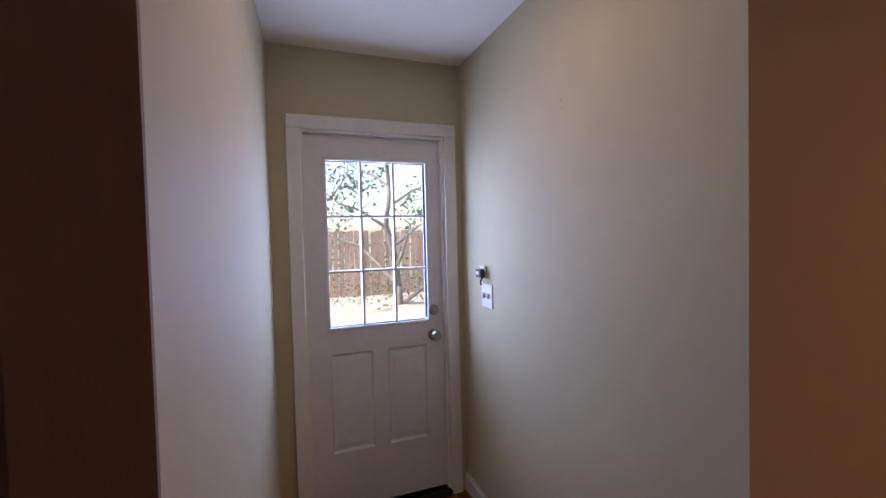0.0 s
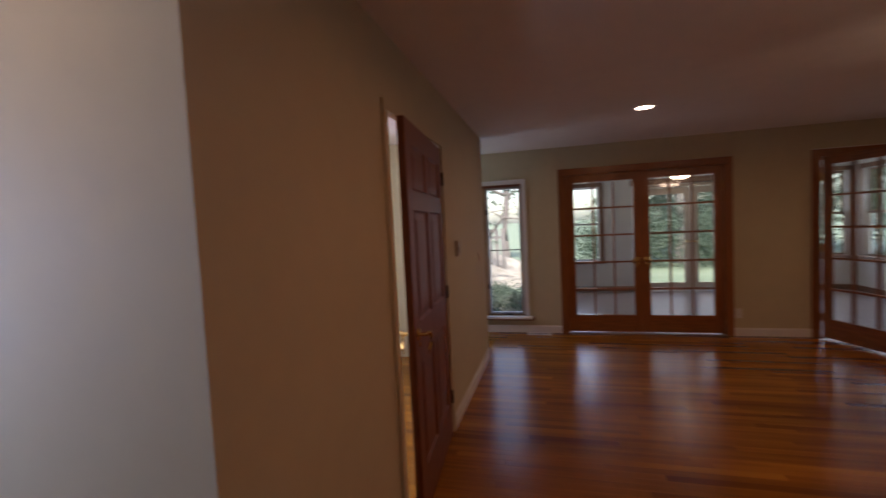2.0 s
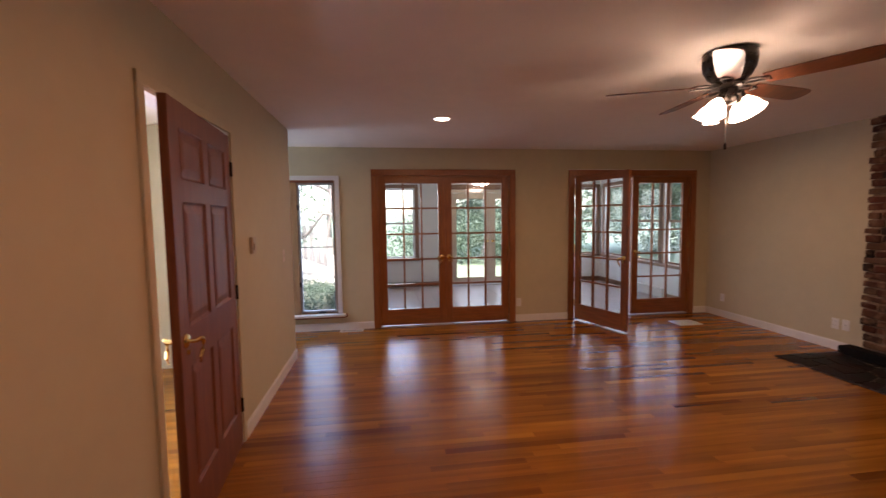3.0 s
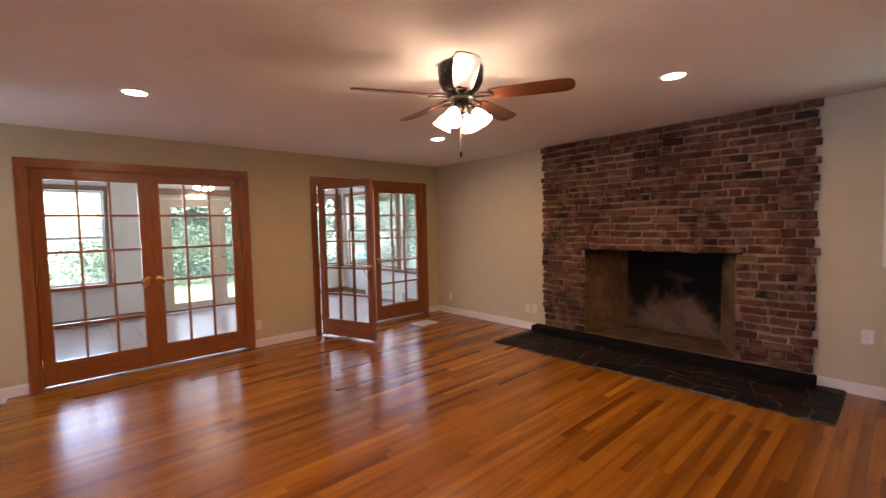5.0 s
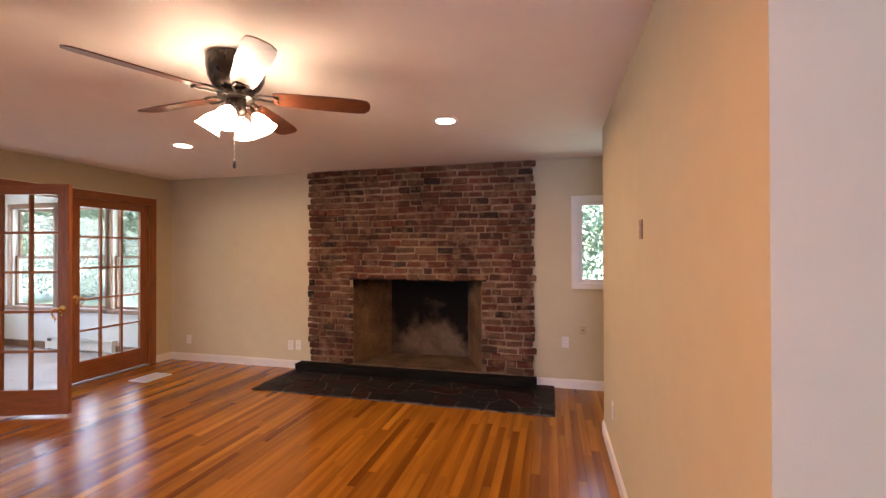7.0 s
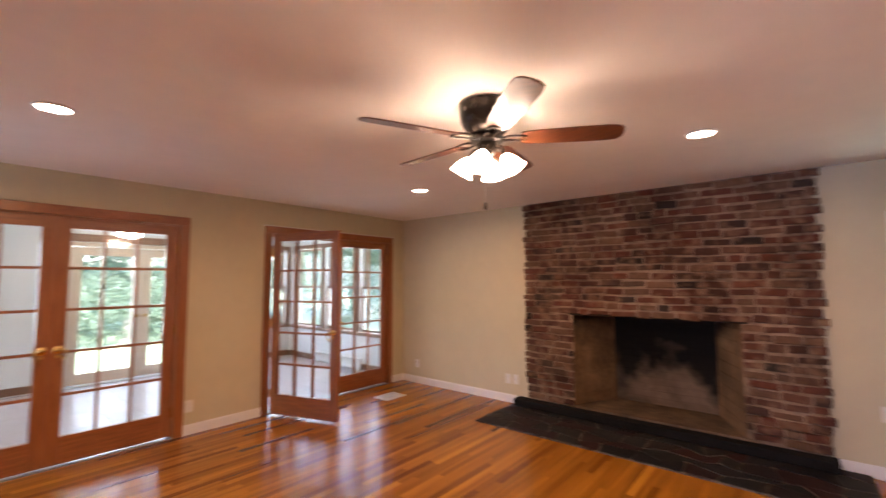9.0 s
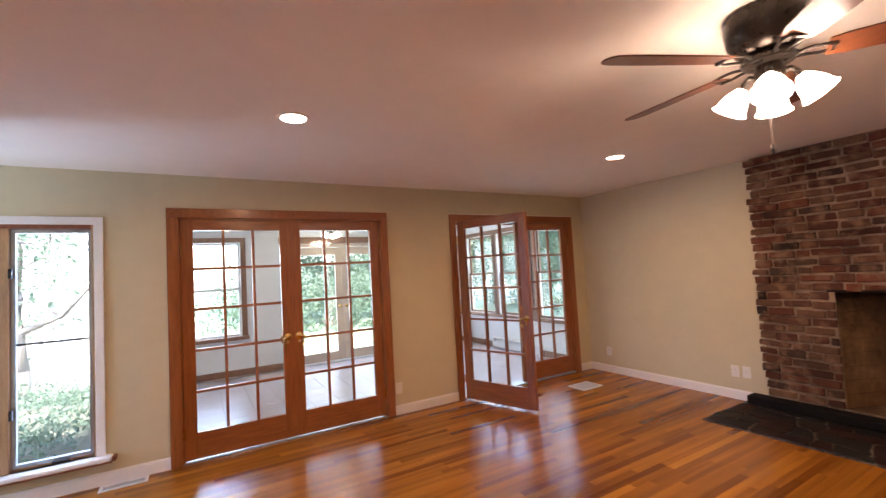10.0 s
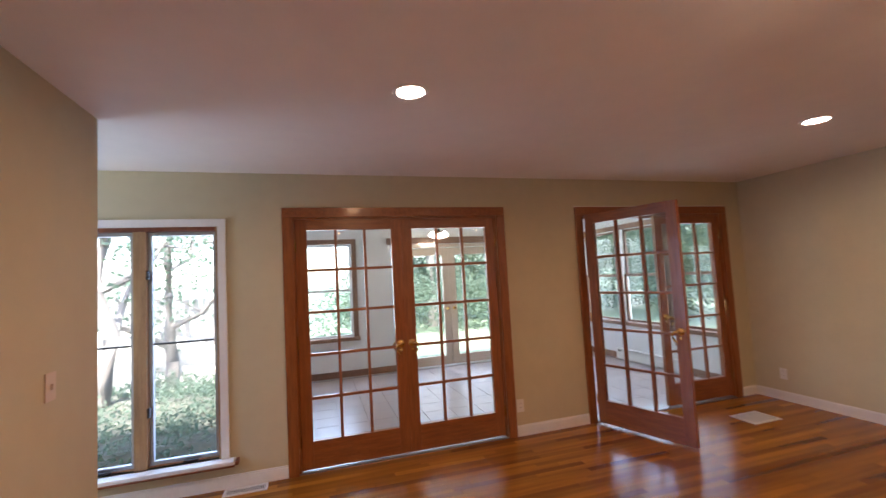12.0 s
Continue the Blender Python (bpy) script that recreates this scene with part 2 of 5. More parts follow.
M = dict(
    wall=mat("wall_paint", (0.575, 0.517, 0.352), 0.75, var=0.03, scale=1.2, bump=0.05, bscale=220),
    white_wall=mat("white_wall_paint", (0.76, 0.76, 0.75), 0.7, var=0.03, scale=1.5, bump=0.05, bscale=220),
    ceiling=mat("ceiling_paint", (0.85, 0.795, 0.715), 0.85, var=0.02, scale=1.0, bump=0.08, bscale=160),
    # even brown, set darker than the beige of the other walls
    darker_wall=mat("darker_wall_brown", (0.31, 0.205, 0.145), 0.85, dark=(0.24, 0.155, 0.11), scale=2, stretch=(3, 3, 0.4), bump=0.05, spec=0.3),
    trim=mat("white_trim_paint", (0.78, 0.77, 0.75), 0.4, var=0.03, scale=5, bump=0.03, bscale=90),
    cream=mat("cream_door_paint", (0.62, 0.50, 0.39), 0.45, var=0.04, scale=5, bump=0.03, bscale=90),
    door_white=mat("white_door_paint", (0.74, 0.74, 0.75), 0.38, var=0.03, scale=4, bump=0.04, bscale=120),
    wood=mat("orange_stained_wood", (0.32, 0.108, 0.030), 0.32, var=0.1, dark=(0.19, 0.057, 0.015), scale=7, stretch=(6, 6, 0.6), bump=0.06, bscale=50, coat=0.25),
    wood_h=mat("orange_stained_wood_crosswise", (0.32, 0.108, 0.030), 0.32, var=0.1, dark=(0.19, 0.057, 0.015), scale=7, stretch=(0.6, 6, 6), bump=0.06, bscale=50, coat=0.25),
    dark_wood=mat("dark_red_stained_wood", (0.23, 0.07, 0.022), 0.5, var=0.1, dark=(0.13, 0.036, 0.011), scale=6, stretch=(6, 6, 0.5), bump=0.06, bscale=50),
    brown_trim=mat("weathered_brown_trim", (0.29, 0.165, 0.105), 0.55, dark=(0.18, 0.095, 0.060), scale=6, stretch=(4, 4, 0.6), bump=0.06),
    sash=mat("weathered_window_wood", (0.42, 0.25, 0.115), 0.55, dark=(0.25, 0.14, 0.06), scale=6, stretch=(6, 6, 0.6), bump=0.08),
    blade=mat("reddish_brown_blade", (0.16, 0.048, 0.018), 0.35, dark=(0.07, 0.022, 0.010), scale=6, stretch=(0.7, 6, 6), coat=0.3),
    oak_o=mat("oak_board", (0.35, 0.144, 0.016), 0.23, dark=(0.19, 0.068, 0.009), scale=2.2, stretch=(5, 0.28, 5), grain=0.10, coat=0.04, spec=0.42, blot=(0.8, 0.90, 1.08), spread=OAK, rand="object"),
    oak_i=mat("oak_board_far", (0.35, 0.144, 0.016), 0.23, dark=(0.19, 0.068, 0.009), scale=2.2, stretch=(5, 0.28, 5), grain=0.10, coat=0.04, spec=0.42, blot=(0.8, 0.90, 1.08), spread=OAK, rand="island"),
    subfloor=mat("dark_joint", (0.20, 0.085, 0.02), 0.7),
    brick_o=mat("old_brick", (1.0, 1.0, 1.0), 0.82, dark=(0.62, 0.58, 0.55), scale=9, bump=0.55, bscale=45, blot=(2.2, 0.52, 1.05), smear=(0.20, 0.118, 0.070), spread=BRICK, rand="object", spec=0.2),
    brick_i=mat("old_brick_far", (1.0, 1.0, 1.0), 0.82, dark=(0.62, 0.58, 0.55), scale=9, bump=0.55, bscale=45, blot=(2.2, 0.52, 1.05), smear=(0.20, 0.118, 0.070), spread=BRICK, rand="island", spec=0.2),
    mortar=mat("mortar", (0.36, 0.255, 0.17), 0.95, dark=(0.08, 0.056, 0.039), scale=2.2, bump=0.6, bscale=70, spec=0.2),
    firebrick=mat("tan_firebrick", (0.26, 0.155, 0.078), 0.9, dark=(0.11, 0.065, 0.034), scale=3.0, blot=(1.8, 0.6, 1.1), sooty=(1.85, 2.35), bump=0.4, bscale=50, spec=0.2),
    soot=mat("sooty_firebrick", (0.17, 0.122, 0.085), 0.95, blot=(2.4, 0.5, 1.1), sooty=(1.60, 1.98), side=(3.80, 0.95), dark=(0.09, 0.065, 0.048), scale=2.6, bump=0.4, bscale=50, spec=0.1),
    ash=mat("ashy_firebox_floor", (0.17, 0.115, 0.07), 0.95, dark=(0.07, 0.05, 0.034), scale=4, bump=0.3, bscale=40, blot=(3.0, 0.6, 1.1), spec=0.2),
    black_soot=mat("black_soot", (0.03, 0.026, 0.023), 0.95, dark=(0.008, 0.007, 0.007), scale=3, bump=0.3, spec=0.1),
    iron=mat("black_iron", (0.015, 0.014, 0.013), 0.9, spec=0.1),
    slate_o=mat("slate_flagstone", (1, 1, 1), 0.62, dark=(0.45, 0.45, 0.45), scale=6, bump=0.35, bscale=30, spread=SLATE, rand="object", spec=0.22),
    slab=mat("dark_slate_slab", (0.012, 0.011, 0.011), 0.92, dark=(0.006, 0.006, 0.006), scale=6, bump=0.4, bscale=30, spec=0.1),
    grout=mat("hearth_mortar", (0.16, 0.14, 0.12), 0.9, dark=(0.02, 0.018, 0.017), scale=5, bump=0.4, spec=0.2),
    tile_o=mat("grey_floor_tile", (0.46, 0.40, 0.385), 0.3, dark=(0.37, 0.32, 0.31), scale=4, spread=TILE, rand="object"),
    tile_grout=mat("tile_grout", (0.31, 0.285, 0.27), 0.9),
    brass=mat("polished_brass", (0.93, 0.66, 0.25), 0.2, metal=1.0, var=0.03),
    nickel=mat("satin_nickel", (0.42, 0.40, 0.37), 0.3, metal=1.0, var=0.03),
    bronze=mat("dark_bronze", (0.035, 0.027, 0.022), 0.28, metal=0.7, var=0.03),
    steel=mat("dull_aluminium", (0.46, 0.46, 0.46), 0.35, metal=0.9, var=0.05),
    plate=mat("white_plastic", (0.74, 0.73, 0.70), 0.35, var=0.02),
    almond=mat("almond_plastic", (0.50, 0.40, 0.25), 0.4, var=0.02),
    putty=mat("putty_plastic", (0.50, 0.41, 0.30), 0.5, var=0.02),
    switch=mat("ivory_plastic", (0.66, 0.55, 0.45), 0.5, var=0.02),
    brownplate=mat("brown_plastic", (0.20, 0.12, 0.06), 0.4, var=0.02),
    black=mat("black_plastic", (0.015, 0.015, 0.016), 0.4, var=0.02),
    glass=glass("clear_glass"),
    shade=glow("frosted_glass_shade", (1.0, 0.75, 0.55), SHADE_GLOW),
    lamp_face=glow("lit_lens", (1.0, 0.84, 0.66), 6.0),
    sunlamp=glow("lit_sunroom_shade", (1.0, 0.88, 0.72), 3.0),
    lawn=mat("lawn", (0.23, 0.28, 0.19), 0.9, dark=(0.16, 0.21, 0.14), scale=0.6, bump=0.5, bscale=30),
    leaf=mat("leaf", (0.125, 0.165, 0.135), 0.9, dark=(0.072, 0.098, 0.08), scale=0.7, spread=[(0.75, 0.85, 0.8), (1.15, 1.15, 1.05), (0.9, 1.0, 0.9), (1.35, 1.3, 1.15)], rand="island"),
    bark=mat("bark", (0.26, 0.23, 0.21), 0.9, dark=(0.17, 0.15, 0.135), scale=4, stretch=(3, 3, 0.6), bump=0.8, bscale=18),
    fence=mat("cedar_fence", (0.56, 0.38, 0.30), 0.8, dark=(0.38, 0.23, 0.17), scale=3, stretch=(4, 4, 0.5), bump=0.3, spread=[(0.8, 0.8, 0.8), (1.1, 1.1, 1.1), (0.95, 0.9, 0.9)], rand="object"),
    grayfence=mat("grey_fence", (0.30, 0.28, 0.26), 0.85, dark=(0.18, 0.17, 0.16), scale=3, stretch=(4, 4, 0.5)),
    litter=mat("leaf_litter", (0.50, 0.46, 0.39), 0.95, dark=(0.28, 0.25, 0.19), scale=2.5, bump=0.7, bscale=25),
    soil=mat("dark_soil", (0.12, 0.115, 0.085), 0.95, dark=(0.05, 0.055, 0.04), scale=3, bump=0.7, bscale=25),
    stoneblk=mat("grey_stone", (0.30, 0.29, 0.28), 0.9, dark=(0.15, 0.145, 0.14), scale=3, bump=0.6),
)

# leaves let some light through
nt = M["leaf"].node_tree
tl, mx = nt.nodes.new("ShaderNodeBsdfTranslucent"), nt.nodes.new("ShaderNodeMixShader")
tl.inputs[0].default_value = (0.20, 0.27, 0.18, 1)
mx.inputs[0].default_value = 0.4
nt.links.new(nt.nodes["Principled BSDF"].outputs[0], mx.inputs[1])
nt.links.new(tl.outputs[0], mx.inputs[2])
nt.links.new(mx.outputs[0], nt.nodes["Material Output"].inputs[0])


# ---- building helpers ----
def box(bm, x0, x1, y0, y1, z0, z1, bevel=0.0):
    m = Matrix.Translation(((x0 + x1) / 2, (y0 + y1) / 2, (z0 + z1) / 2)) @ Matrix.Diagonal((abs(x1 - x0), abs(y1 - y0), abs(z1 - z0), 1))
    vs = bmesh.ops.create_cube(bm, size=1, matrix=m)["verts"]
    if bevel:
        es = list({e for v in vs for e in v.link_edges})
        bmesh.ops.bevel(bm, geom=es, offset=bevel, segments=2, affect="EDGES", profile=0.6)


def ring(bm, profile, seg=24, m=Matrix()):
    """A turned shape about z: profile of (radius, z), closed at ends of radius 0."""
    rows = []
    for r, z in profile:
        if r < 1e-5:
            rows.append([bm.verts.new(m @ Vector((0, 0, z)))])
        else:
            rows.append([bm.verts.new(m @ Vector((r * math.cos(2 * math.pi * i / seg), r * math.sin(2 * math.pi * i / seg), z))) for i in range(seg)])
    for a, b in zip(rows, rows[1:]):
        for i in range(seg):
            j = (i + 1) % seg
            if len(a) == 1 and len(b) > 1:
                bm.faces.new((a[0], b[j], b[i]))
            elif len(b) == 1 and len(a) > 1:
                bm.faces.new((a[i], a[j], b[0]))
            elif len(a) > 1:
                bm.faces.new((a[i], a[j], b[j], b[i]))


def tube(bm, pts, radii, seg=10):
    """A round bar through points, with its ends closed."""
    pts = [Vector(p) for p in pts]
    if isinstance(radii, (int, float)):
        radii = [radii] * len(pts)
    rows = []
    for i, p in enumerate(pts):
        d = (pts[min(i + 1, len(pts) - 1)] - pts[max(i - 1, 0)]).normalized()
        q = d.to_track_quat("Z", "Y").to_matrix()
        rows.append([bm.verts.new(p + q @ Vector((radii[i] * math.cos(2 * math.pi * k / seg), radii[i] * math.sin(2 * math.pi * k / seg), 0))) for k in range(seg)])
    for a, b in zip(rows, rows[1:]):
        for k in range(seg):
            bm.faces.new((a[k], a[(k + 1) % seg], b[(k + 1) % seg], b[k]))
    bm.faces.new(rows[0][::-1])
    bm.faces.new(rows[-1])


def finish(bm, name, material, smooth=False):
    bmesh.ops.recalc_face_normals(bm, faces=bm.faces)
    me = bpy.data.meshes.new(name)
    bm.to_mesh(me)
    bm.free()
    me.materials.append(material)
    if smooth:
        for f in me.polygons:
            f.use_smooth = True
        me.set_sharp_from_angle(angle=radians(40))
    return me


def part(name, bm, material, parent, label="", smooth=False):
    ob = new(name, finish(bm, name, material, smooth))
    ob.parent = parent
    return tagged(ob, label)


def boxpart(name, material, parent, *b, bevel=0.0, label=""):
    bm = bmesh.new()
    box(bm, *b, bevel)
    return part(name, bm, material, parent, label)


def thing(name, label, category, at=(0, 0, 0), rz=0, group=""):
    ob = new(name)
    ob.matrix_basis = pose(*at, 0, 0, rz)
    return tagged(ob, label, category, group)


def structure(name, bm, material, label, category, smooth=False):
    return tagged(new(name, finish(bm, name, material, smooth)), label, category, kind="structure")


def wall(name, axis, p0, p1, a0, a1, z0, z1, holes, material, label):
    """An upright wall from p0 to p1 in thickness along axis, with holes (u0, u1, z0, z1) right through it."""
    us = sorted({a0, a1, *[h[0] for h in holes], *[h[1] for h in holes]})
    zs = sorted({z0, z1, *[h[2] for h in holes], *[h[3] for h in holes]})
    us, zs = [u for u in us if a0 <= u <= a1], [z for z in zs if z0 <= z <= z1]
    solid = lambda i, j: 0 <= i < len(us) - 1 and 0 <= j < len(zs) - 1 and not any(h[0] <= us[i] and us[i + 1] <= h[1] and h[2] <= zs[j] and zs[j + 1] <= h[3] for h in holes)
    bm, cache = bmesh.new(), {}

    def v(i, j, k):
        if (i, j, k) not in cache:
            p = (p0, p1)[k]
            cache[i, j, k] = bm.verts.new((p, us[i], zs[j]) if axis == "x" else (us[i], p, zs[j]))
        return cache[i, j, k]
    for i in range(len(us) - 1):
        for j in range(len(zs) - 1):
            if not solid(i, j):
                continue
            for k in (0, 1):
                bm.faces.new((v(i, j, k), v(i + 1, j, k), v(i + 1, j + 1, k), v(i, j + 1, k)))
            for di, dj, a, b in ((-1, 0, (0, 0), (0, 1)), (1, 0, (1, 0), (1, 1)), (0, -1, (0, 0), (1, 0)), (0, 1, (0, 1), (1, 1))):
                if not solid(i + di, j + dj):
                    bm.faces.new((v(i + a[0], j + a[1], 0), v(i + b[0], j + b[1], 0), v(i + b[0], j + b[1], 1), v(i + a[0], j + a[1], 1)))
    return structure(name, bm, material, label, "wall")


def slab(name, b, material, label, category):
    bm = bmesh.new()
    box(bm, *b)
    return structure(name, bm, material, label, category)


# ---- plan ----
NY, SY, EX = -0.375, -6.13, 7.28          # living room: north, south and east faces
HX0, HX1, HY = 1.35, 2.36, 1.20           # back hall: west and east faces, back wall
WX, WY0, WY1 = 1.918, -5.08, -2.44        # wall with the brown plate
SX, SN, SS = 10.6, -0.95, -6.20           # sunroom: east, north and south faces
DA = (-3.064, -1.266)                     # closed french doors
DB = (-5.815, -4.005)                     # french doors with one leaf open
DH = 2.035
BD = (3.49, 4.465)                       # brown door
WIN = (-0.715, 0.335, 0.222, 1.975)       # tall casement window

# ---- structure ----
BEIGE = "beige painted plaster wall"
wall("wall_north", "y", NY, NY + 0.12, HX1, 6.21, 0, CEIL, [(*BD, 0, 2.02)], M["wall"], BEIGE + " with a brown door in it")
wall("wall_hall_east", "x", HX1, HX1 + 0.12, NY + 0.12, HY, 0, CEIL, [], M["wall"], BEIGE + " of the back hall")
bm = bmesh.new()
q = [(1.262, NY - 0.002), (1.36, HY), (1.20, HY), (1.12, NY - 0.002)]
lo, hi = [bm.verts.new((*c, 0)) for c in q], [bm.verts.new((*c, CEIL)) for c in q]
bm.faces.new(lo)
bm.faces.new(hi)
for i in range(4):
    bm.faces.new((lo[i], lo[(i + 1) % 4], hi[(i + 1) % 4], hi[i]))
structure("wall_hall_west", bm, M["wall"], BEIGE + " of the back hall", "wall")
# this wall takes a darker colour than the beige ones
wall("wall_foyer_north", "y", NY, NY + 0.12, -1.5, 1.12, 0, CEIL, [], M["darker_wall"], "foyer wall beside the back hall, coloured darker than the beige walls")
# thin sheet that covers the hall wall's beige end with the darker colour
wall("wall_foyer_end", "y", NY - 0.014, NY - 0.0025, 1.12, 1.262, 0, CEIL, [], M["darker_wall"], "thin darker brown sheet over the end of the hall wall")
wall("wall_foyer_west", "x", -1.62, -1.5, -2.56, NY + 0.12, 0, CEIL, [], M["wall"], BEIGE + " of the foyer")
wall("wall_foyer_south", "y", WY1 - 0.12, WY1, -1.5, WX, 0, CEIL, [], M["wall"], BEIGE + " beside the foyer")
wall("wall_west", "x", WX - 0.12, WX, WY0, WY1 - 0.12, 0, CEIL, [], M["wall"], BEIGE + " with a brown plate on it")
wall("wall_nook_west", "x", -0.62, -0.5, SY, WY1 - 0.12, 0, CEIL, [], M["wall"], BEIGE)
# the second hole is for the added utility room window
wall("wall_back", "y", HY, HY + 0.15, 1.0, EX + 0.14, -0.4, CEIL, [(1.505, 2.255, 0.03, 2.0), (3.3, 4.6, 0.9, 2.0), (6.33, 7.17, 0.35, 2.05)], M["wall"], BEIGE + " with the back door")
wall("wall_passage_west", "x", 6.09, 6.21, NY + 0.12, HY, 0, CEIL, [], M["wall"], BEIGE)
wall("wall_south", "y", SY - 0.17, SY, -0.62, EX, -0.4, CEIL, [(1.25, 2.05, 1.10, 1.94), (3.05, 4.585, 0.11, 1.105)], M["wall"], BEIGE + " behind the brick fireplace")
wall("wall_east", "x", EX, EX + 0.14, SY - 0.17, HY, -0.4, CEIL, [(WIN[0], WIN[1], WIN[2], WIN[3]), (*DA, 0, DH), (*DB, 0, DH)], M["wall"], BEIGE + " with french doors and a tall window")
slab("ceiling", (-1.7, EX + 0.14, SY - 0.7, HY + 0.7, CEIL, CEIL + 0.16), M["ceiling"], "white painted flat ceiling", "ceiling")

# sunroom shell
PAT = (-4.52, -2.78)                      # patio doors in its east wall
SW_E = [(-2.00, -1.12, 0.62, 2.10), (-5.36, -4.70, 0.62, 2.10), (-6.10, -5.46, 0.62, 2.10)]
SW_S = [(9.50, 10.38, 0.62, 2.10), (8.50, 9.38, 0.62, 2.10), (7.52, 8.38, 0.62, 2.10)]
WHITE = "white painted sunroom wall"
wall("wall_sunroom_east", "x", SX, SX + 0.12, SS - 0.12, SN + 0.12, -0.4, 2.40, [*SW_E, (*PAT, 0.0, 2.0)], M["white_wall"], WHITE + " with windows and patio doors")
wall("wall_sunroom_north", "y", SN, SN + 0.12, EX + 0.14, SX, -0.4, 2.40, [], M["white_wall"], WHITE)
wall("wall_sunroom_south", "y", SS - 0.12, SS, EX + 0.14, SX, -0.4, 2.40, SW_S, M["white_wall"], WHITE + " with a row of windows")
# slab runs past the walls as added, unseen eaves keeping sun off the glass
slab("sunroom_ceiling", (EX + 0.14, SX + 0.6, SS - 0.65, SN + 0.6, 2.40, 2.54), M["ceiling"], "white sunroom ceiling", "ceiling")
slab("sunroom_floor", (EX - 0.0, SX + 0.12, SS - 0.12, SN + 0.12, -0.16, -0.018), M["tile_grout"], "grey tiled sunroom floor", "floor")
bm = bmesh.new()
box(bm, 1.12, EX, SY - 0.17, HY + 0.05, -0.16, -0.012)
box(bm, -1.62, 1.12, WY1 - 0.12, NY + 0.12, -0.16, -0.012)
box(bm, -0.62, 1.12, SY - 0.17, WY1 - 0.12, -0.16, -0.012)
structure("floor", bm, M["subfloor"], "honey-coloured oak strip floor", "floor")

# white utility room behind the brown door
bm = bmesh.new()
box(bm, HX1 + 0.12, HX1 + 0.132, NY + 0.12, HY, 0, CEIL)
box(bm, HX1 + 0.132, 6.09, HY - 0.012, HY, 0, 0.9)
box(bm, HX1 + 0.132, 3.3, HY - 0.012, HY, 0.9, CEIL)
box(bm, 4.6, 6.09, HY - 0.012, HY, 0.9, CEIL)
box(bm, 3.3, 4.6, HY - 0.012, HY, 2.0, CEIL)
structure("wall_utility", bm, M["white_wall"], "white painted lining of the utility room", "wall")


def strip(name, pts, material, label, h=0.095, t=0.014):
    """Baseboard along runs (axis, face, from, to, side): side is the way it stands out."""
    for axis, f, a, b, s in pts:
        bm = bmesh.new()
        p = sorted((f, f + s * t))
        q = sorted((f, f + s * t * 0.6))
        if axis == "x":
            box(bm, p[0], p[1], a, b, 0, h - 0.012)
            box(bm, q[0], q[1], a, b, h - 0.012, h)
        else:
            box(bm, a, b, p[0], p[1], 0, h - 0.012)
            box(bm, a, b, q[0], q[1], h - 0.012, h)
        structure(name, bm, material, label, "baseboard")


strip("baseboard", [
    ("y", NY, HX1, BD[0] - 0.06, -1), ("y", NY, BD[1] + 0.06, 6.21, -1), ("x", HX1, NY, HY, -1),
    ("x", 6.21, NY, HY, 1), ("x", EX, WIN[1] + 0.9, DA[1] + 0.08, -1), ("x", EX, DA[0] - 0.08, DB[1] + 0.08, -1), ("x", EX, DB[0] - 0.085, SY, -1),
    ("y", SY, 5.16, EX, 1), ("y", SY, -0.5, 2.50, 1), ("x", WX, WY0, WY1, 1), ("y", WY0, WX - 0.12, WX, -1), ("y", WY1, -1.5, WX, 1),
], M["trim"], "white painted baseboard")
strip("sunroom_baseboard", [("x", SX, PAT[1] + 0.06, SN, -1), ("x", SX, SS, PAT[0] - 0.06, -1), ("y", SN, EX + 0.14, SX, -1), ("y", SS, EX + 0.14, SX, 1)],
      M["brown_trim"], "brown wooden baseboard of the sunroom", 0.10)


def casing(name, axis, f, side, u0, u1, z0, z1, w, t, material, label, sill=False, group=""):
    """A frame of flat boards round an opening, standing out of the wall face f by t."""
    ob = tagged(new(name), label, "trim", kind="structure")
    lo, hi = sorted((f, f + side * t))

    def b(nm, a0, a1, c0, c1, mtl):
        args = (lo, hi, a0, a1, c0, c1) if axis == "x" else (a0, a1, lo, hi, c0, c1)
        return boxpart(nm, mtl, ob, *args, bevel=0.004)
    hm = M["wood_h"] if material is M["wood"] else material
    b("casing_side", u0 - w, u0, z0, z1, material)
    b("casing_side", u1, u1 + w, z0, z1, material)
    b("casing_head", u0 - w, u1 + w, z1, z1 + w, hm)
    if sill:
        b("casing_foot", u0 - w, u1 + w, z0 - w, z0, hm)
    return ob


def jamb(name, axis, p0, p1, u0, u1, z0, z1, t, material, label):
    """Lining boards inside an opening, through the wall from p0 to p1."""
    ob = tagged(new(name), label, "trim", kind="structure")
    for nm, a0, a1, c0, c1 in (("jamb_side", u0, u0 + t, z0, z1), ("jamb_side", u1 - t, u1, z0, z1), ("jamb_head", u0 + t, u1 - t, z1 - t, z1)):
        args = (p0, p1, a0, a1, c0, c1) if axis == "x" else (a0, a1, p0, p1, c0, c1)
        boxpart(nm, material, ob, *args)
    return ob


